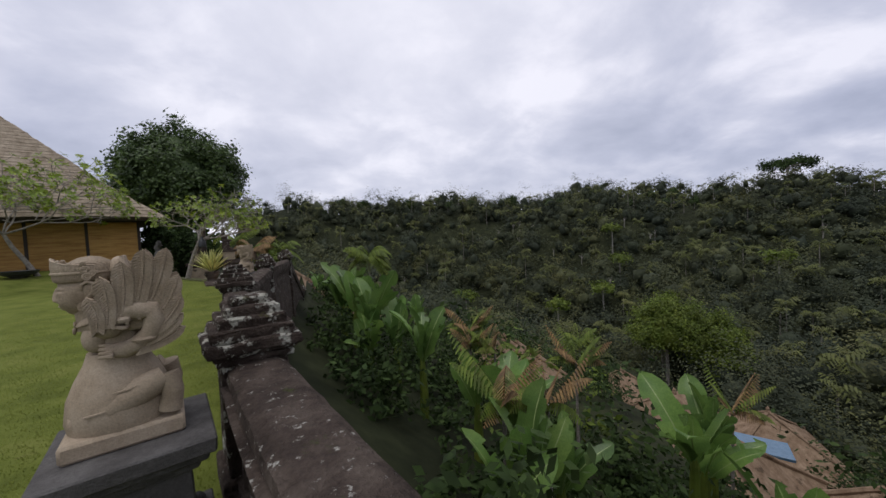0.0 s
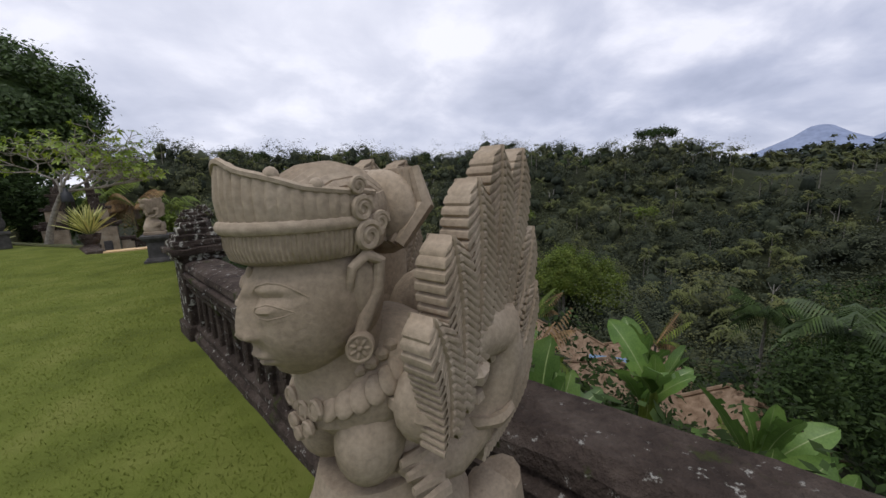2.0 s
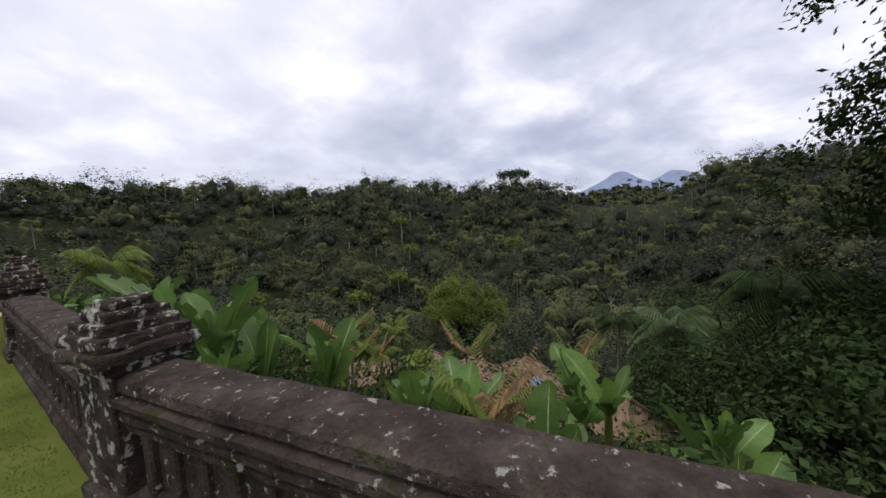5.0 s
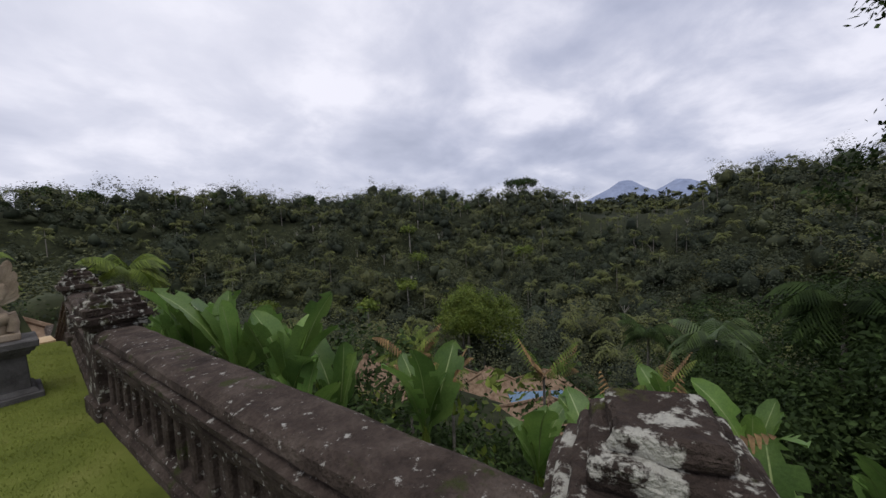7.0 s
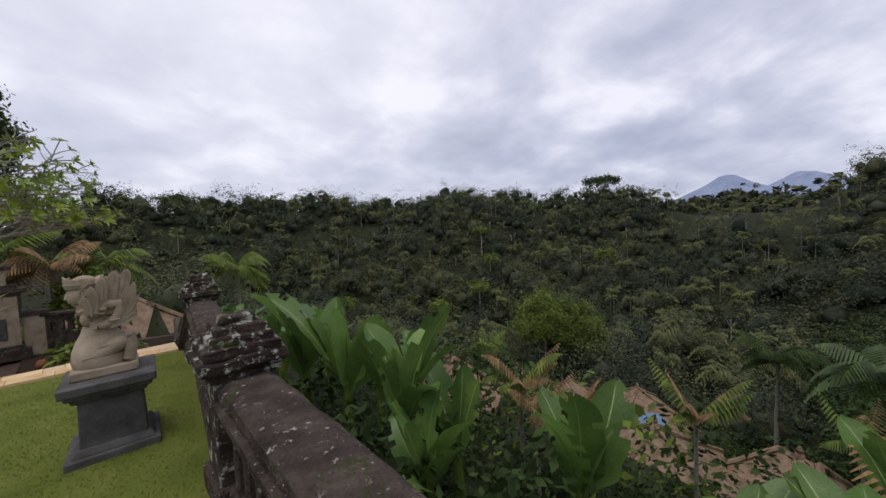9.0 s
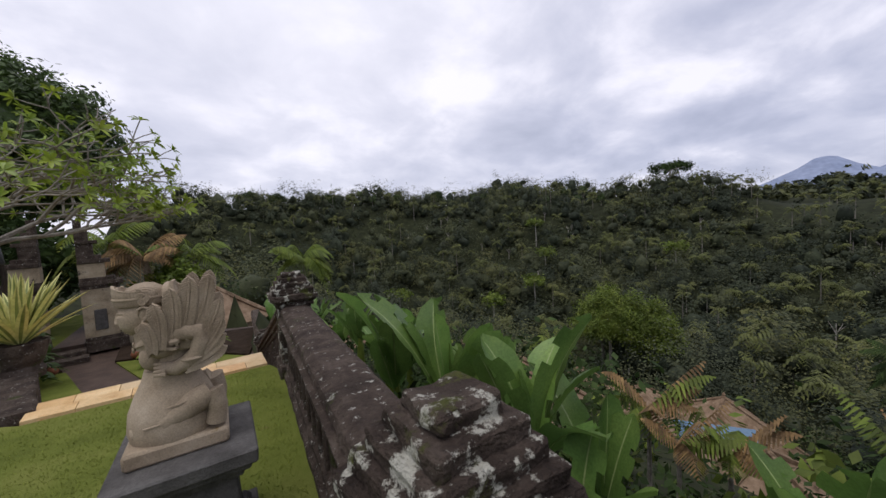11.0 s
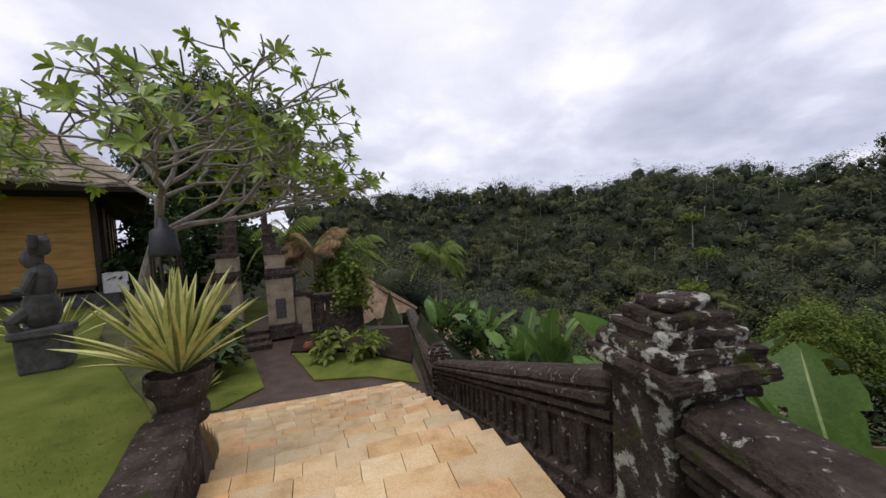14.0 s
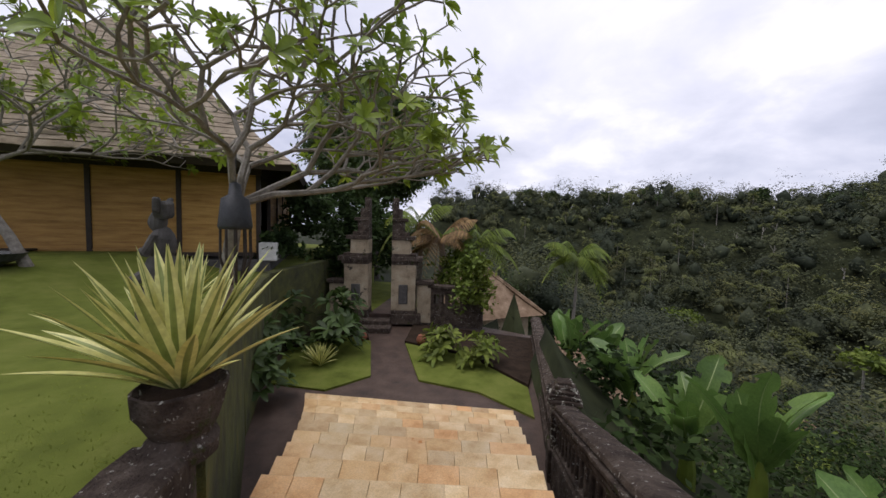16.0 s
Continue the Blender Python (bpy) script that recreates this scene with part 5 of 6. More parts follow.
build_planter((-6.96, 15.85, 0.05))
build_agave((-6.96, 15.85, 0.38), 0.88, 52, 3)
build_agave((-10.95, 21.8, COURT_Z + 0.05), 0.62, 40, 5, "small pale striped agave beside the court path")
build_agave((-10.5, 18.1, 0.02), 0.85, 40, 6, "yellow-striped spiky agave beside the dark statue")


# ---- frangipani trees ----
def rosette(c, axis, size, r, count=9):
    """Long elliptical leaves round a branch end."""
    axis = axis.normalized()
    a = axis.orthogonal().normalized()
    b = axis.cross(a)
    v, f = [], []
    for k in range(count):
        t = 2 * math.pi * k / count + r.uniform(-0.3, 0.3)
        out = (a * math.cos(t) + b * math.sin(t))
        d = (out * r.uniform(0.7, 1.1) + axis * r.uniform(0.15, 0.9) + Vector((0, 0, -0.15))).normalized()
        s = d.cross(axis).normalized()
        n = s.cross(d)
        L, w = size * r.uniform(0.75, 1.2), size * 0.17
        i = len(v)
        for u, wid, sag in ((0.05, 0.15, 0), (0.35, 0.85, 0.02), (0.65, 1.0, -0.02), (0.88, 0.6, -0.1), (1.0, 0.03, -0.18)):
            p = c + d * (L * u) + Vector((0, 0, sag * L))
            v += [tuple(p - s * w * wid + n * w * 0.25 * wid), tuple(p), tuple(p + s * w * wid + n * w * 0.25 * wid)]
        for q in range(4):
            j = i + 3 * q
            f += [(j, j + 1, j + 4, j + 3), (j + 1, j + 2, j + 5, j + 4)]
    return v, f


def build_frangipani(base, first, reach, levels, leaf, seed, label, spread=(1, 1), low=1.2, leafy=0.85, lean=0.0):
    """Forked, candelabra-like branching with leaves at the ends only."""
    top = empty("frangipani_tree", pose(*base), label, "tree", "frangipani trees")
    r = random.Random(seed)
    bm = bmesh.new()
    V, F = [], []

    def grow(p, d, length, rad, level):
        mid = p + d * length * 0.5 + Vector((r.uniform(-1, 1), r.uniform(-1, 1), r.uniform(-0.4, 0.7))) * length * 0.1
        q = p + d * length
        add_tube(bm, [p, mid, q], [rad, rad * 0.88, rad * 0.78], 6 if level > 3 else 5)
        if level == 0:
            if r.random() < leafy:
                v, f = rosette(q, d + Vector((0, 0, 0.4)), leaf, r, r.randrange(7, 11))
                o = len(V)
                V.extend(v)
                F.extend([tuple(i + o for i in g) for g in f])
            return
        if level == 1 and r.random() < 0.4:
            v, f = rosette(q, d + Vector((0, 0, 0.6)), leaf * 0.85, r, 6)
            o = len(V)
            V.extend(v)
            F.extend([tuple(i + o for i in g) for g in f])
        kids = 3 if r.random() < 0.5 else 2
        turn = r.uniform(0, 6.28)
        a = d.orthogonal().normalized()
        b = d.cross(a)
        for k in range(kids):
            t = turn + 2 * math.pi * k / kids + r.uniform(-0.3, 0.3)
            e = (d * 0.75 + (a * math.cos(t) + b * math.sin(t)) * r.uniform(0.55, 0.95))
            e = Vector((e.x * spread[0] + lean, e.y * spread[1] + lean * 0.4, max(0.02 if q.z > low + 0.9 else 0.2, e.z * 0.75 + 0.1)))
            grow(q, e.normalized(), length * r.uniform(0.72, 0.94), rad * 0.76, level - 1)

    first = [Vector(p) for p in first]
    add_tube(bm, first, [0.11, 0.085, 0.075, 0.06][: len(first)], 9)
    q = first[-1]
    for d in reach:
        grow(q, Vector(d).normalized(), Vector(d).length, 0.04, levels)
    part("branching_trunk", bm, BARK, top, "pale grey forked branches")
    raw("crown", V, F, FRANGI_LEAF, top, "bright green long leaves", smooth=True)
    return top


build_frangipani((-8.7, 17.35, 0.0), [(0, 0, -0.1), (0.22, -0.08, 0.6), (0.5, -0.2, 1.2), (0.75, -0.32, 1.62)],
                 [(0.52, 0.42, 0.16), (0.4, 0.55, 0.4), (0.05, 0.1, 0.58), (0.3, -0.3, 0.42), (-0.2, 0.3, 0.45)], 5, 0.15, 11,
                 "frangipani tree with bare forked limbs and bright leaf tufts", leafy=0.62, lean=0.13)
build_frangipani((-14.6, 17.9, 0.25), [(0, 0, -0.1), (-0.35, -0.2, 0.8), (-0.6, -0.45, 1.5), (-0.7, -0.6, 2.0)],
                 [(-1.2, -0.6, 0.35), (0.9, 0.5, 0.45), (0.3, -0.9, 0.5), (-0.4, 0.8, 0.5), (0.1, 0.1, 0.6)], 5, 0.2, 23,
                 "low spreading frangipani in front of the bamboo pavilion", leafy=1.0)


# ---- large trees ----
build_tree("mango_tree", (-20.6, 39.4, -3.4), 16, (5.6, 5.6, 5.0), 11.5, 0.17, LEAF_MID, BARK_DARK, "large dense dark green round-crowned tree behind the gate", 420, 110, 0.42, 9, 0.5, core=0.78, lumpy=0.12)
build_tree("shade_tree", (28.0, -4.9, -15.0), 30, (8.5, 8.8, 11.5), 20.5, 0.2, LEAF_DARK, BARK_DARK, "tall dark tree with open hanging foliage against the sky", 330, 150, 0.62, 12, 0.55)
build_tree("shade_tree", (38.0, -12.0, -16.0), 30, (10.0, 9.0, 12.0), 22.0, 0.3, LEAF_DARK, BARK_DARK, "tall dark tree with open hanging foliage against the sky", 220, 90, 0.9, 10, 0.6)
for k, (x, y, top_z, rad) in enumerate(((20.0, -3.5, -3.0, 3.4), (24.0, 2.0, -5.5, 3.6), (17.0, -6.5, -2.0, 3.0), (27.0, 6.5, -8.5, 3.8), (14.0, -4.5, -3.4, 2.6), (31.0, 3.0, -4.0, 4.4), (24.0, -9.0, 2.5, 4.2), (33.0, 12.0, -11.0, 4.0), (45.0, 6.0, -5.0, 6.0), (52.0, 16.0, -10.0, 7.0))):
    z = float(ground_height(np.array([x]), np.array([y]))[0])
    build_tree("slope_tree", (x, y, z), 8, (rad, rad, rad * 0.9), top_z - z - rad * 0.85, 0.17, LEAF_DARK, BARK_DARK, "leafy dark green tree on the steep slope", 110, 60, 0.65, 6, 0.2, core=0.6, group="slope trees")
for k, (x, y, top_z, rad) in enumerate(((56.0, 66.0, -15.0, 6.4), (64.0, 63.0, -19.0, 6.0), (60.0, 72.0, -18.5, 5.5))):
    z = float(ground_height(np.array([x]), np.array([y]))[0])
    build_tree("bright_tree", (x, y, z), 8, (rad, rad, rad * 0.95), top_z - z - rad * 0.9, 0.24, LEAF_LIGHT, BARK, "rounded yellow-green tree standing out in the valley", 170, 80, 0.8, 7, 0.35, core=0.66, group="bright valley trees")
build_palm((-4.7, 62.0, -12.0), -1.9, LEAF_LIGHT, 5.4, 26)
build_palm((37.8, 14.0, -20.5), -10.6, LEAF_MID, 5.2, 20)
build_palm((26.0, 48.0, -22.0), -15.0, LEAF_LIGHT, 4.0, 20)
build_palm((30.0, 6.0, -17.0), -4.5, LEAF_DARK, 4.5, 20)
build_palm((33.5, -1.0, -17.0), 3.5, LEAF_DARK, 4.6, 20)
build_palm((22.0, -8.5, -12.0), 13.0, LEAF_DARK, 4.0, 16, "very tall thin palm beside the dark tree")
build_palm((44.0, 22.0, -24.0), -13.0, LEAF_DARK, 4.6, 20)
# emergent trees on the skyline
for k, (x, y, top_z, rx, rz, name, label) in enumerate(((250.0, 191.0, 38.0, 16.0, 3.2, "umbrella_tree", "flat-topped umbrella tree on the ridge line"), (102.0, 290.0, 29.5, 3.6, 5.0, "ridge_tree", "dark conical tree on the ridge line"),
                                                        (-42.5, 296.0, 31.5, 7.5, 4.6, "ridge_tree", "broad emergent tree on the ridge line"), (-25.0, 300.0, 30.0, 6.0, 4.0, "ridge_tree", "thin emergent tree on the ridge line"), (15.0, 300.0, 29.0, 6.5, 4.5, "ridge_tree", "dark emergent tree on the ridge line"))):
    z = float(ground_height(np.array([x]), np.array([y]))[0])
    build_tree(name, (x, y, z), 20, (rx, rx, rz), top_z - z - rz * 0.8, 0.7, LEAF_DARK, BARK, label, 70, 40, 1.3, 9, 0.5, group="skyline trees")


# lacy trees standing above the forest along the crest
crest = random.Random(77)
for k in range(34):
    bearing, dist = math.radians(crest.uniform(-36, 56)), crest.uniform(262, 322)
    x, y = EYE0[0] + dist * math.sin(bearing), EYE0[1] + dist * math.cos(bearing)
    z = float(ground_height(np.array([x]), np.array([y]))[0])
    rx = crest.uniform(1.5, 3.4)
    rz = rx * crest.uniform(0.7, 1.5)
    build_tree("ridge_tree", (x, y, z), 12, (rx, rx, rz), crest.uniform(5.0, 9.0), 0.5, LEAF_MID, BARK, "slender lacy tree rising above the forest crest", 34, 22, 0.45, 6, 0.2, group="skyline trees")


# ---- hillside forest ----
def forest_arrays(xs, ys, radius, leaf, leaves, r):
    """Broad-leaved crowns standing on the slope: each a few lobes of uneven size and height."""
    zs = ground_height(xs, ys)
    n = len(xs)
    rad = radius * (0.45 + 1.1 * r.uniform(0, 1, n) ** 1.5)
    tall = r.uniform(0.6, 1.7, n)
    lift = rad * r.uniform(0.2, 0.9, n) + np.where(r.uniform(0, 1, n) < 0.35, r.uniform(1.0, 5.5, n), 0) * radius / 4
    tint = r.uniform(0, 1, n) ** 1.4
    pts, size, mids, tints, cores = [], [], [], [], []
    for k in range(n):
        base = np.array([xs[k], ys[k], zs[k] + lift[k]])
        total = max(4, int(leaves * (rad[k] / radius) ** 1.6) // 8)
        lobes = 1 + int(r.integers(0, 4))
        share = r.dirichlet(np.full(lobes, 2.5))
        for j in range(lobes):
            size_j = rad[k] * (0.5 + 0.5 * share[j]) if lobes > 1 else rad[k]
            off = r.normal(size=3) * [0.36, 0.36, 0.32] * rad[k] if lobes > 1 else np.zeros(3)
            c = clustered(max(2, int(total * share[j])), 8, (size_j, size_j, size_j * tall[k]), size_j * 0.2, seed=k + j, lumpy=0.5, hollow=0.86, bottom=-0.25)
            pts.append(c + base + off)
            tints.append(np.clip(np.full(len(c), tint[k]) + r.normal() * 0.07, 0, 1))
            mids.append(np.tile(base + off - [0, 0, size_j * 0.4], (len(c), 1)))
            size.append(np.full(len(c), leaf * (0.65 + 0.35 * rad[k] / radius)))
        # filler hull inside each crown; its lowered tint paints the inner shade
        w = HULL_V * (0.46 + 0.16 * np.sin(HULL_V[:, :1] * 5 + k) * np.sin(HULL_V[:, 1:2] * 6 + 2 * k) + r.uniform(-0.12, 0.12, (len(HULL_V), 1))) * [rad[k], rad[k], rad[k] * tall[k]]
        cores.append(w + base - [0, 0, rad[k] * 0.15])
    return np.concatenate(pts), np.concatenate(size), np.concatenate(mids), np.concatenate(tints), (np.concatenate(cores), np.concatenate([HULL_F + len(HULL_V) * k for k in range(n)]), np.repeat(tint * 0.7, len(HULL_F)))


def scatter(n, r0, r1, a0, a1, keep, seed):
    g = np.random.default_rng(seed)
    r = np.sqrt(g.uniform(r0 * r0, r1 * r1, n))
    a = np.radians(g.uniform(a0, a1, n))
    x, y = EYE0[0] + r * np.sin(a), EYE0[1] + r * np.cos(a)
    m = keep(x, y, outward(x, y), r)
    return x[m], y[m]


VILLAS = np.array([(21.6, 21.9), (46.5, 38.5), (38.9, 45.0), (37.0, 54.4), (29.5, 16.5), (40.0, 33.0), (33.0, 37.0), (28.0, 28.5), (-4.7, 56.0), (-4.7, 63.0), (9.5, 30.5), (20.2, 64.5), (-12.6, 41.6), (-4.6, 34.4)])


def clear_of_villas(x, y, gap):
    return np.all(np.hypot(x[:, None] - VILLAS[:, 0], y[:, None] - VILLAS[:, 1]) > gap, 1)


def build_forest():
    g = np.random.default_rng(21)
    sets = (("ridge", 2750, 185, 372, -40, 112, 5.0, 0.46, 150, 3), ("mid", 1250, 95, 190, -35, 115, 4.8, 0.34, 275, 4), ("valley", 520, 50, 98, -25, 118, 4.0, 0.21, 560, 5))
    for name, n, r0, r1, a0, a1, rad, leaf, leaves, seed in sets:
        x, y = scatter(n, r0, r1, a0, a1, lambda x, y, d, r: (d > 22) & clear_of_villas(x, y, 9.0) & ((r < 235) | (np.abs(np.degrees(np.arctan2(x - EYE0[0], y - EYE0[1])) - 71) > 8)), seed)
        p, s, mid, tone, core = forest_arrays(x, y, rad, leaf, leaves, g)
        v, f = leaf_quads(p, s, 0.6, 0.25, outward_from=mid, jitter=0.32)
        ob = raw("forest_canopy", v, f, FOREST, tint=tone)
        tagged(ob, "dense mixed tropical forest covering the opposite hillside", "forest", kind="stuff")
        tagged(raw("forest_canopy", core[0], core[1], FOREST, tint=core[2], smooth=True), "inner crown hulls of the dense hillside forest, tinted darker as inner shade", "forest", kind="stuff")
    # far woods beyond the ridge, in the gap
    x, y = scatter(900, 500, 1500, 58, 84, lambda x, y, d, r: r > 0, 9)
    p, s, mid, tone, core = forest_arrays(x, y, 9.0, 3.5, 14, g)
    v, f = leaf_quads(p, s, 0.6, 0.25, outward_from=mid, jitter=0.5)
    tagged(raw("far_woods", v, f, FOREST, tint=tone), "distant woods on the hills below the peaks", "forest", kind="stuff")


build_forest()


def build_forest_palms():
    r = random.Random(4)
    x, y = scatter(850, 70, 328, -38, 108, lambda x, y, d, q: (d > 40), 11)
    z = ground_height(x, y)
    variants = [palm_arrays(random.Random(k), 12, 3.6, 6, 0.9) for k in range(5)]
    vs, fs, o = [], [], 0
    bm = bmesh.new()
    for k in range(len(x)):
        v, f = variants[k % 5]
        h = r.uniform(6.5, 13.0)
        s = r.uniform(0.75, 1.15)
        a = r.uniform(0, 6.28)
        c, sn = math.cos(a), math.sin(a)
        w = np.stack([v[:, 0] * c - v[:, 1] * sn, v[:, 0] * sn + v[:, 1] * c, v[:, 2]], 1) * s + [x[k], y[k], z[k] + h]
        vs.append(w)
        fs.append(f + o)
        o += len(w)
        if k % 4 == 0:
            add_tube(bm, [(x[k], y[k], z[k]), (x[k], y[k], z[k] + h)], [0.2, 0.14], 4)
    tagged(raw("forest_palms", np.concatenate(vs), np.concatenate(fs), PALM_LEAF), "many coconut palms rising through the hillside forest", "palm trees", kind="stuff")
    tagged(part("forest_palm_trunks", bm, BARK), "thin grey palm trunks in the hillside forest", "tree trunks", kind="stuff")
    bm = bmesh.new()
    x, y = scatter(80, 75, 240, -36, 108, lambda x, y, d, q: (d > 40), 13)
    z = ground_height(x, y)
    for k in range(len(x)):
        h, lean = r.uniform(4, 7.5), r.uniform(-0.6, 0.6)
        top_p = (x[k] + lean, y[k] + lean * 0.5, z[k] + h)
        add_tube(bm, [(x[k], y[k], z[k]), (x[k] + lean * 0.3, y[k], z[k] + h * 0.6), top_p], [0.22, 0.16, 0.1], 4)
        for j in range(3):
            a = r.uniform(0, 6.28)
            add_tube(bm, [(x[k] + lean * 0.3, y[k], z[k] + h * 0.6), (x[k] + 1.6 * math.cos(a), y[k] + 1.6 * math.sin(a), z[k] + h * r.uniform(0.85, 1.1))], [0.12, 0.05], 4)
    tagged(part("forest_tree_trunks", bm, BARK_PALE), "pale bare trunks and boughs showing between the crowns", "tree trunks", kind="stuff")
    # pale-stemmed albizia trees half-way up
    for k, (px, py, h) in enumerate(((62.0, 128.0, 14.0), (80.0, 126.0, 13.0), (104.0, 150.0, 13.0), (30.0, 150.0, 14.0), (140.0, 110.0, 12.0), (118.0, 176.0, 14.0))):
        z = float(ground_height(np.array([px]), np.array([py]))[0])
        build_tree("albizia_tree", (px, py, z), h, (4.5, 4.5, 1.8), h, 0.6, LEAF_LIGHT, BARK_PALE, "slender pale-stemmed tree with a flat light crown", 34, 16, 0.8, 7, 0.28, group="pale-stemmed trees")


build_forest_palms()


def build_undergrowth():
    g = np.random.default_rng(31)
    for name, n, d0, d1, rad, leaf, leaves, mat, seed in (("slope_shrubs", 850, 0.8, 14, 0.7, 0.1, 130, LEAF_DARK, 1), ("slope_bushes", 440, 9, 52, 1.9, 0.14, 260, LEAF_DARK, 2), ("bright_bushes", 110, 6, 45, 1.2, 0.15, 110, LEAF_LIGHT, 3)):
        x, y = g.uniform(-22, 60, n * 6), g.uniform(-16, 78, n * 6)
        d = outward(x, y)
        m = (d > d0) & (d < d1) & clear_of_villas(x, y, 8.0 if rad > 1 else 5.5) & ((d < 5) | (np.hypot(x - 16.5, y - 18.0) > 8.5))
        x, y = x[m][:n], y[m][:n]
        p, s, mid, tone, core = forest_arrays(x, y, rad, leaf, leaves, g)
        p[:, 2] -= rad * 0.7
        mid[:, 2] -= rad * 0.7
        v, f = leaf_quads(p, s, 0.5, 0.2, outward_from=mid, jitter=0.8)
        tagged(raw(name, v, f, mat), "tangled green shrubs covering the slope below the wall", "shrubs", kind="stuff")


build_undergrowth()


# ---- planting in the lower court ----
def build_shrub(at, rad, height, leaf, count, mat, label, broad=0.5):
    p = shell(count, (rad, rad, height / 2), lumpy=0.3, hollow=0.3) + [0, 0, height / 2]
    v, f = leaf_quads(p, leaf, broad, 0.4)
    ob = raw("shrub", v, f, mat)
    ob.location = at
    return tagged(ob, label, "shrub", "court shrubs")


def build_leafy(at, height, count, size, mat, seed, label="clump of broad glossy leaves on the soil bed"):
    top = empty("broadleaf_plant", pose(*at), label, "plant", "court plants")
    r = random.Random(seed)
    V, F = [], []
    for k in range(count):
        a, out = r.uniform(0, 6.28), r.uniform(0.1, 1.0)
        z = height * r.uniform(0.2, 1.0)
        v, f = rosette(Vector((math.cos(a) * out * size * 1.6, math.sin(a) * out * size * 1.6, z)), Vector((math.cos(a) * out, math.sin(a) * out, 0.9)), size, r, 6)
        o = len(V)
        V.extend(v)
        F.extend([tuple(i + o for i in g) for g in f])
    raw("leaves", V, F, mat, top, smooth=True)


build_leafy((-11.00, 22.50, -2.37), 1.1, 26, 0.42, LEAF_MID, 1)
build_leafy((-11.80, 23.70, -2.37), 1.5, 26, 0.45, LEAF_MID, 2)
build_leafy((-10.80, 19.80, -2.37), 1.2, 24, 0.36, LEAF_MID, 7)
build_leafy((-11.90, 20.90, -2.37), 1.4, 26, 0.4, LEAF_MID, 8)
build_leafy((-12.90, 22.50, -2.37), 1.8, 28, 0.42, LEAF_MID, 9)
build_leafy((-8.20, 23.80, -2.35), 0.75, 26, 0.36, LEAF_LIGHT, 3, "clump of bright broad leaves on the soil bed")
build_leafy((-7.10, 23.70, -2.35), 0.7, 22, 0.34, LEAF_LIGHT, 4, "clump of bright broad leaves on the soil bed")
build_shrub((-13.6, 22.9, 0.0), 0.8, 1.3, 0.1, 1100, LEAF_DARK, "low dark shrub at the edge of the upper lawn")
build_shrub((-14.7, 25.6, 0.0), 1.2, 2.9, 0.12, 1900, LEAF_DARK, "tall dark shrub beside the pavilion corner")
build_shrub((-15.8, 28.2, 0.0), 1.5, 3.6, 0.14, 2000, LEAF_DARK, "tall dark shrub behind the pavilion corner")
build_shrub((-14.20, 26.20, -2.37), 1.1, 3.2, 0.11, 1800, LEAF_DARK, "dark shrub beside the split gate")
build_shrub((-8.10, 26.50, -2.37), 0.75, 3.2, 0.1, 1400, LEAF_LIGHT, "climbing creeper over the end of the court wall")
build_shrub((-9.30, 28.70, -2.07), 1.3, 2.6, 0.12, 1400, LEAF_LIGHT, "light green shrub behind the court wall")
build_shrub((-14.30, 29.40, -2.07), 2.2, 4.2, 0.16, 1800, LEAF_DARK, "dark shrub behind the split gate")
build_shrub((-16.40, 32.90, -2.07), 3.0, 5.0, 0.2, 1800, LEAF_DARK, "dark shrub behind the split gate")
build_palm((-10.50, 28.80, -2.17), 0.9, DRY_LEAF, 2.1, 16, "small palm with orange dying fronds behind the gate", 16)
build_palm((-8.90, 29.40, -2.17), 0.8, LEAF_LIGHT, 2.0, 14, "small feathery palm behind the court wall", 16)
build_palm((-11.90, 29.40, -2.17), 1.6, LEAF_LIGHT, 2.2, 14, "small feathery palm behind the court wall", 16)

for x, y, s in ((-9.2, 24.5, 0.17), (-11.1, 24.0, 0.15)):
    bm = bmesh.new()
    add_lathe(bm, [(0.3 * s, 0), (0.8 * s, 0.25 * s), (s, 0.9 * s), (0.75 * s, 1.5 * s), (0.55 * s, 1.65 * s), (0.65 * s, 1.75 * s), (0.45 * s, 1.7 * s)], 16)
    ob = part("clay_pot", bm, CLAY, smooth=True)
    ob.location = (x, y, COURT_Z + 0.06)
    tagged(ob, "small round terracotta pot beside the court path", "pot", "clay pots")


def build_bowl(at):
    top = empty("water_bowl", pose(*at), "wide black stone water bowl on a squat foot before the pavilion", "bowl")
    bm = bmesh.new()
    add_lathe(bm, [(0.3, 0.0), (0.34, 0.05), (0.2, 0.12), (0.2, 0.2), (0.3, 0.28)], 18)
    part("foot", bm, PLINTH, top)
    bm = bmesh.new()
    add_lathe(bm, [(0.28, 0.28), (0.5, 0.36), (0.6, 0.5), (0.56, 0.5), (0.46, 0.42)], 22)
    part("basin", bm, METAL, top)


build_bowl((-14.9, 17.3, 0.25))


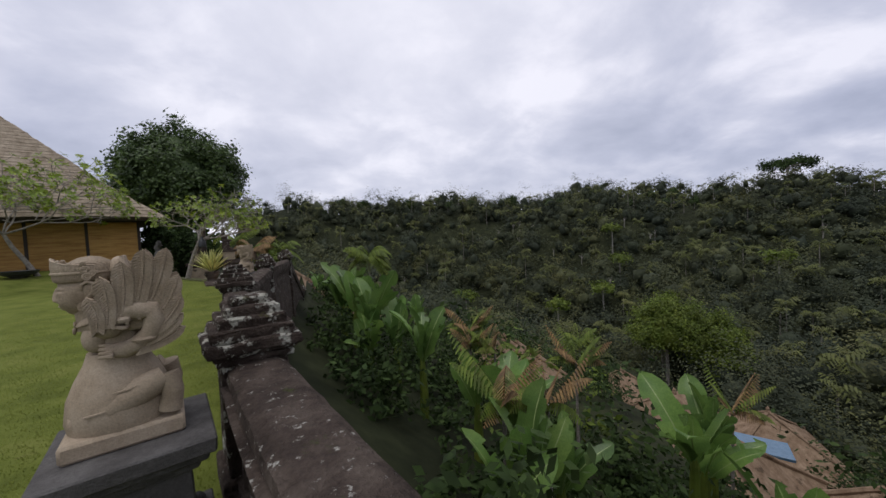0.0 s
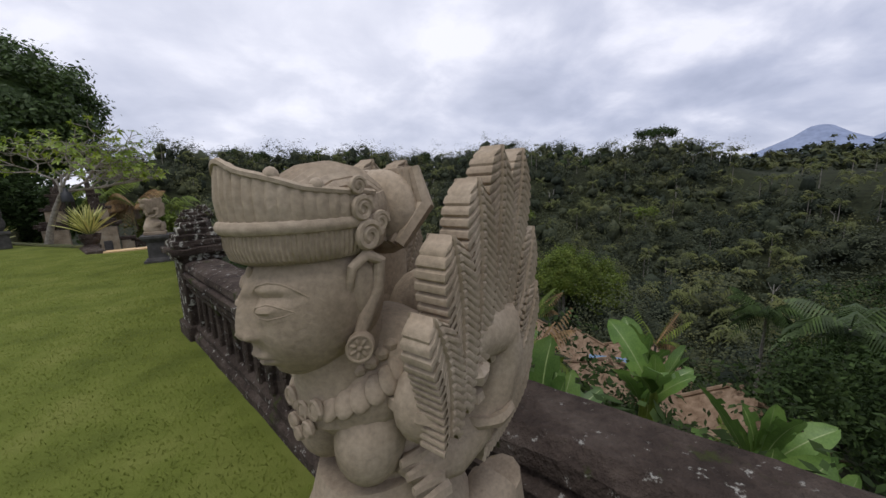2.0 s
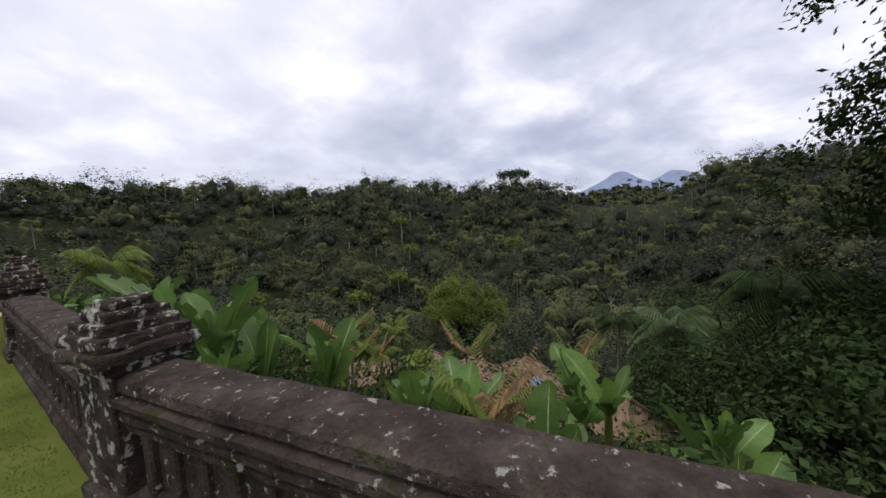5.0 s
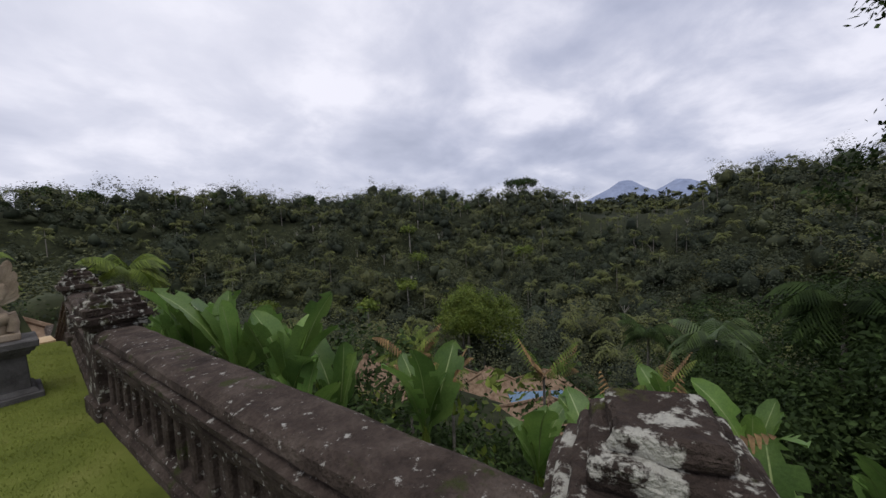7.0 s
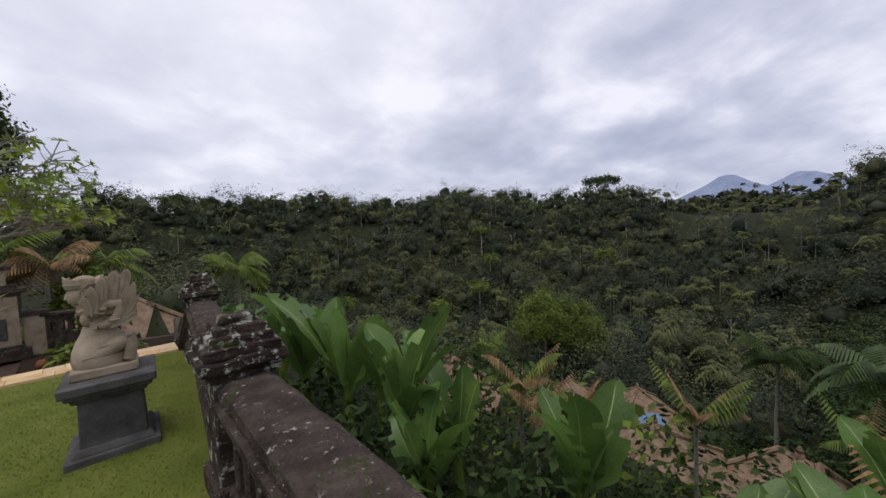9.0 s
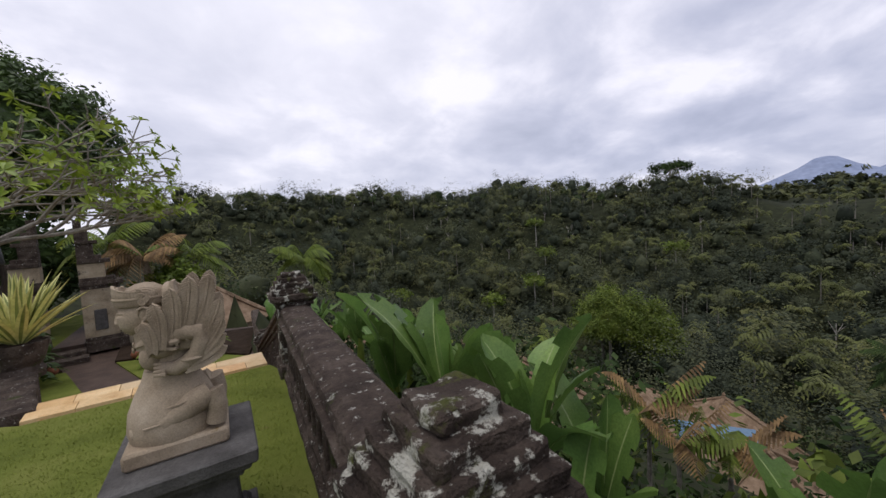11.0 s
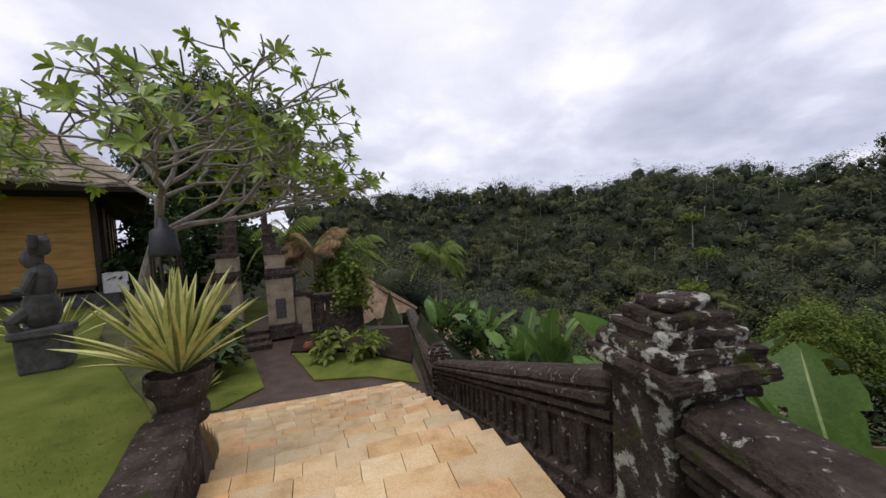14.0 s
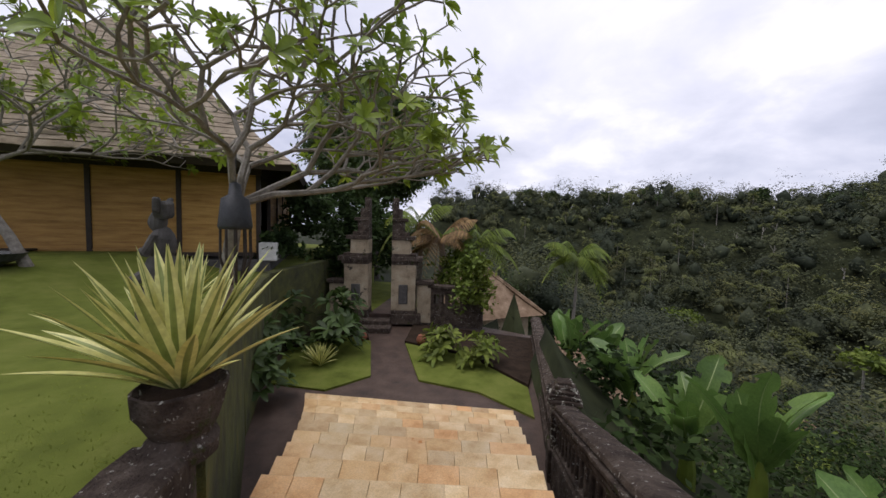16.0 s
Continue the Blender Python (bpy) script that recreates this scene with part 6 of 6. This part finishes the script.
def build_lantern(at, low):
    top = empty("hanging_lantern", pose(*at), "dark slatted lantern hanging from the frangipani", "lantern")
    bm = bmesh.new()
    add_lathe(bm, [(0.02, 0.62), (0.05, 0.6), (0.06, 0.5), (0.12, 0.46), (0.15, 0.2), (0.14, 0.17)], 12)
    part("hood", bm, METAL, top, smooth=True)
    for k in range(10):
        a = 2 * math.pi * k / 10
        bm = bmesh.new()
        add_tube(bm, [(0.13 * math.cos(a), 0.13 * math.sin(a), 0.19), (0.135 * math.cos(a), 0.135 * math.sin(a), -0.1), (0.06 * math.cos(a), 0.06 * math.sin(a), -0.36)], [0.012, 0.013, 0.01], 5)
        part("slat", bm, WOOD, top)
    bm = bmesh.new()
    add_tube(bm, [(0, 0, 0.6), (0.02, 0, low)], [0.006, 0.006], 5)
    part("cord", bm, METAL, top)


build_lantern((-7.75, 16.85, 1.2), 0.95)


# ---- grass blades near the walk ----
def build_grass():
    g = np.random.default_rng(8)
    n = 90000
    walkline = np.array([(p[1], p[2]) for p in PATH])
    k = g.integers(0, len(walkline), n * 2)
    a, r = g.uniform(0, 6.283, n * 2), 4.5 * g.uniform(0, 1, n * 2) ** 0.75
    x, y = walkline[k, 0] + r * np.cos(a), walkline[k, 1] + r * np.sin(a)
    m = (outward(x, y) < -0.22) & (y < 14.1 + (x + 6.04) * 0.24)
    m |= (outward(x, y) < -2.9) & (x < -6.55 - (y - 14.3) * 0.5) & (y < 18)
    x, y = x[m][:n], y[m][:n]
    n = len(x)
    h, t = g.uniform(0.008, 0.022, n), g.uniform(0, 6.283, n)
    w = 0.0035
    lean = g.normal(0, 0.012, (n, 2))
    v = np.stack([np.stack([x - w * np.cos(t), y - w * np.sin(t), np.zeros(n)], 1), np.stack([x + w * np.cos(t), y + w * np.sin(t), np.zeros(n)], 1), np.stack([x + lean[:, 0], y + lean[:, 1], h], 1)], 1).reshape(-1, 3)
    tagged(raw("grass", v, np.arange(3 * n).reshape(-1, 3), BLADE), "short clipped grass blades on the lawn", "grass", kind="stuff")


build_grass()
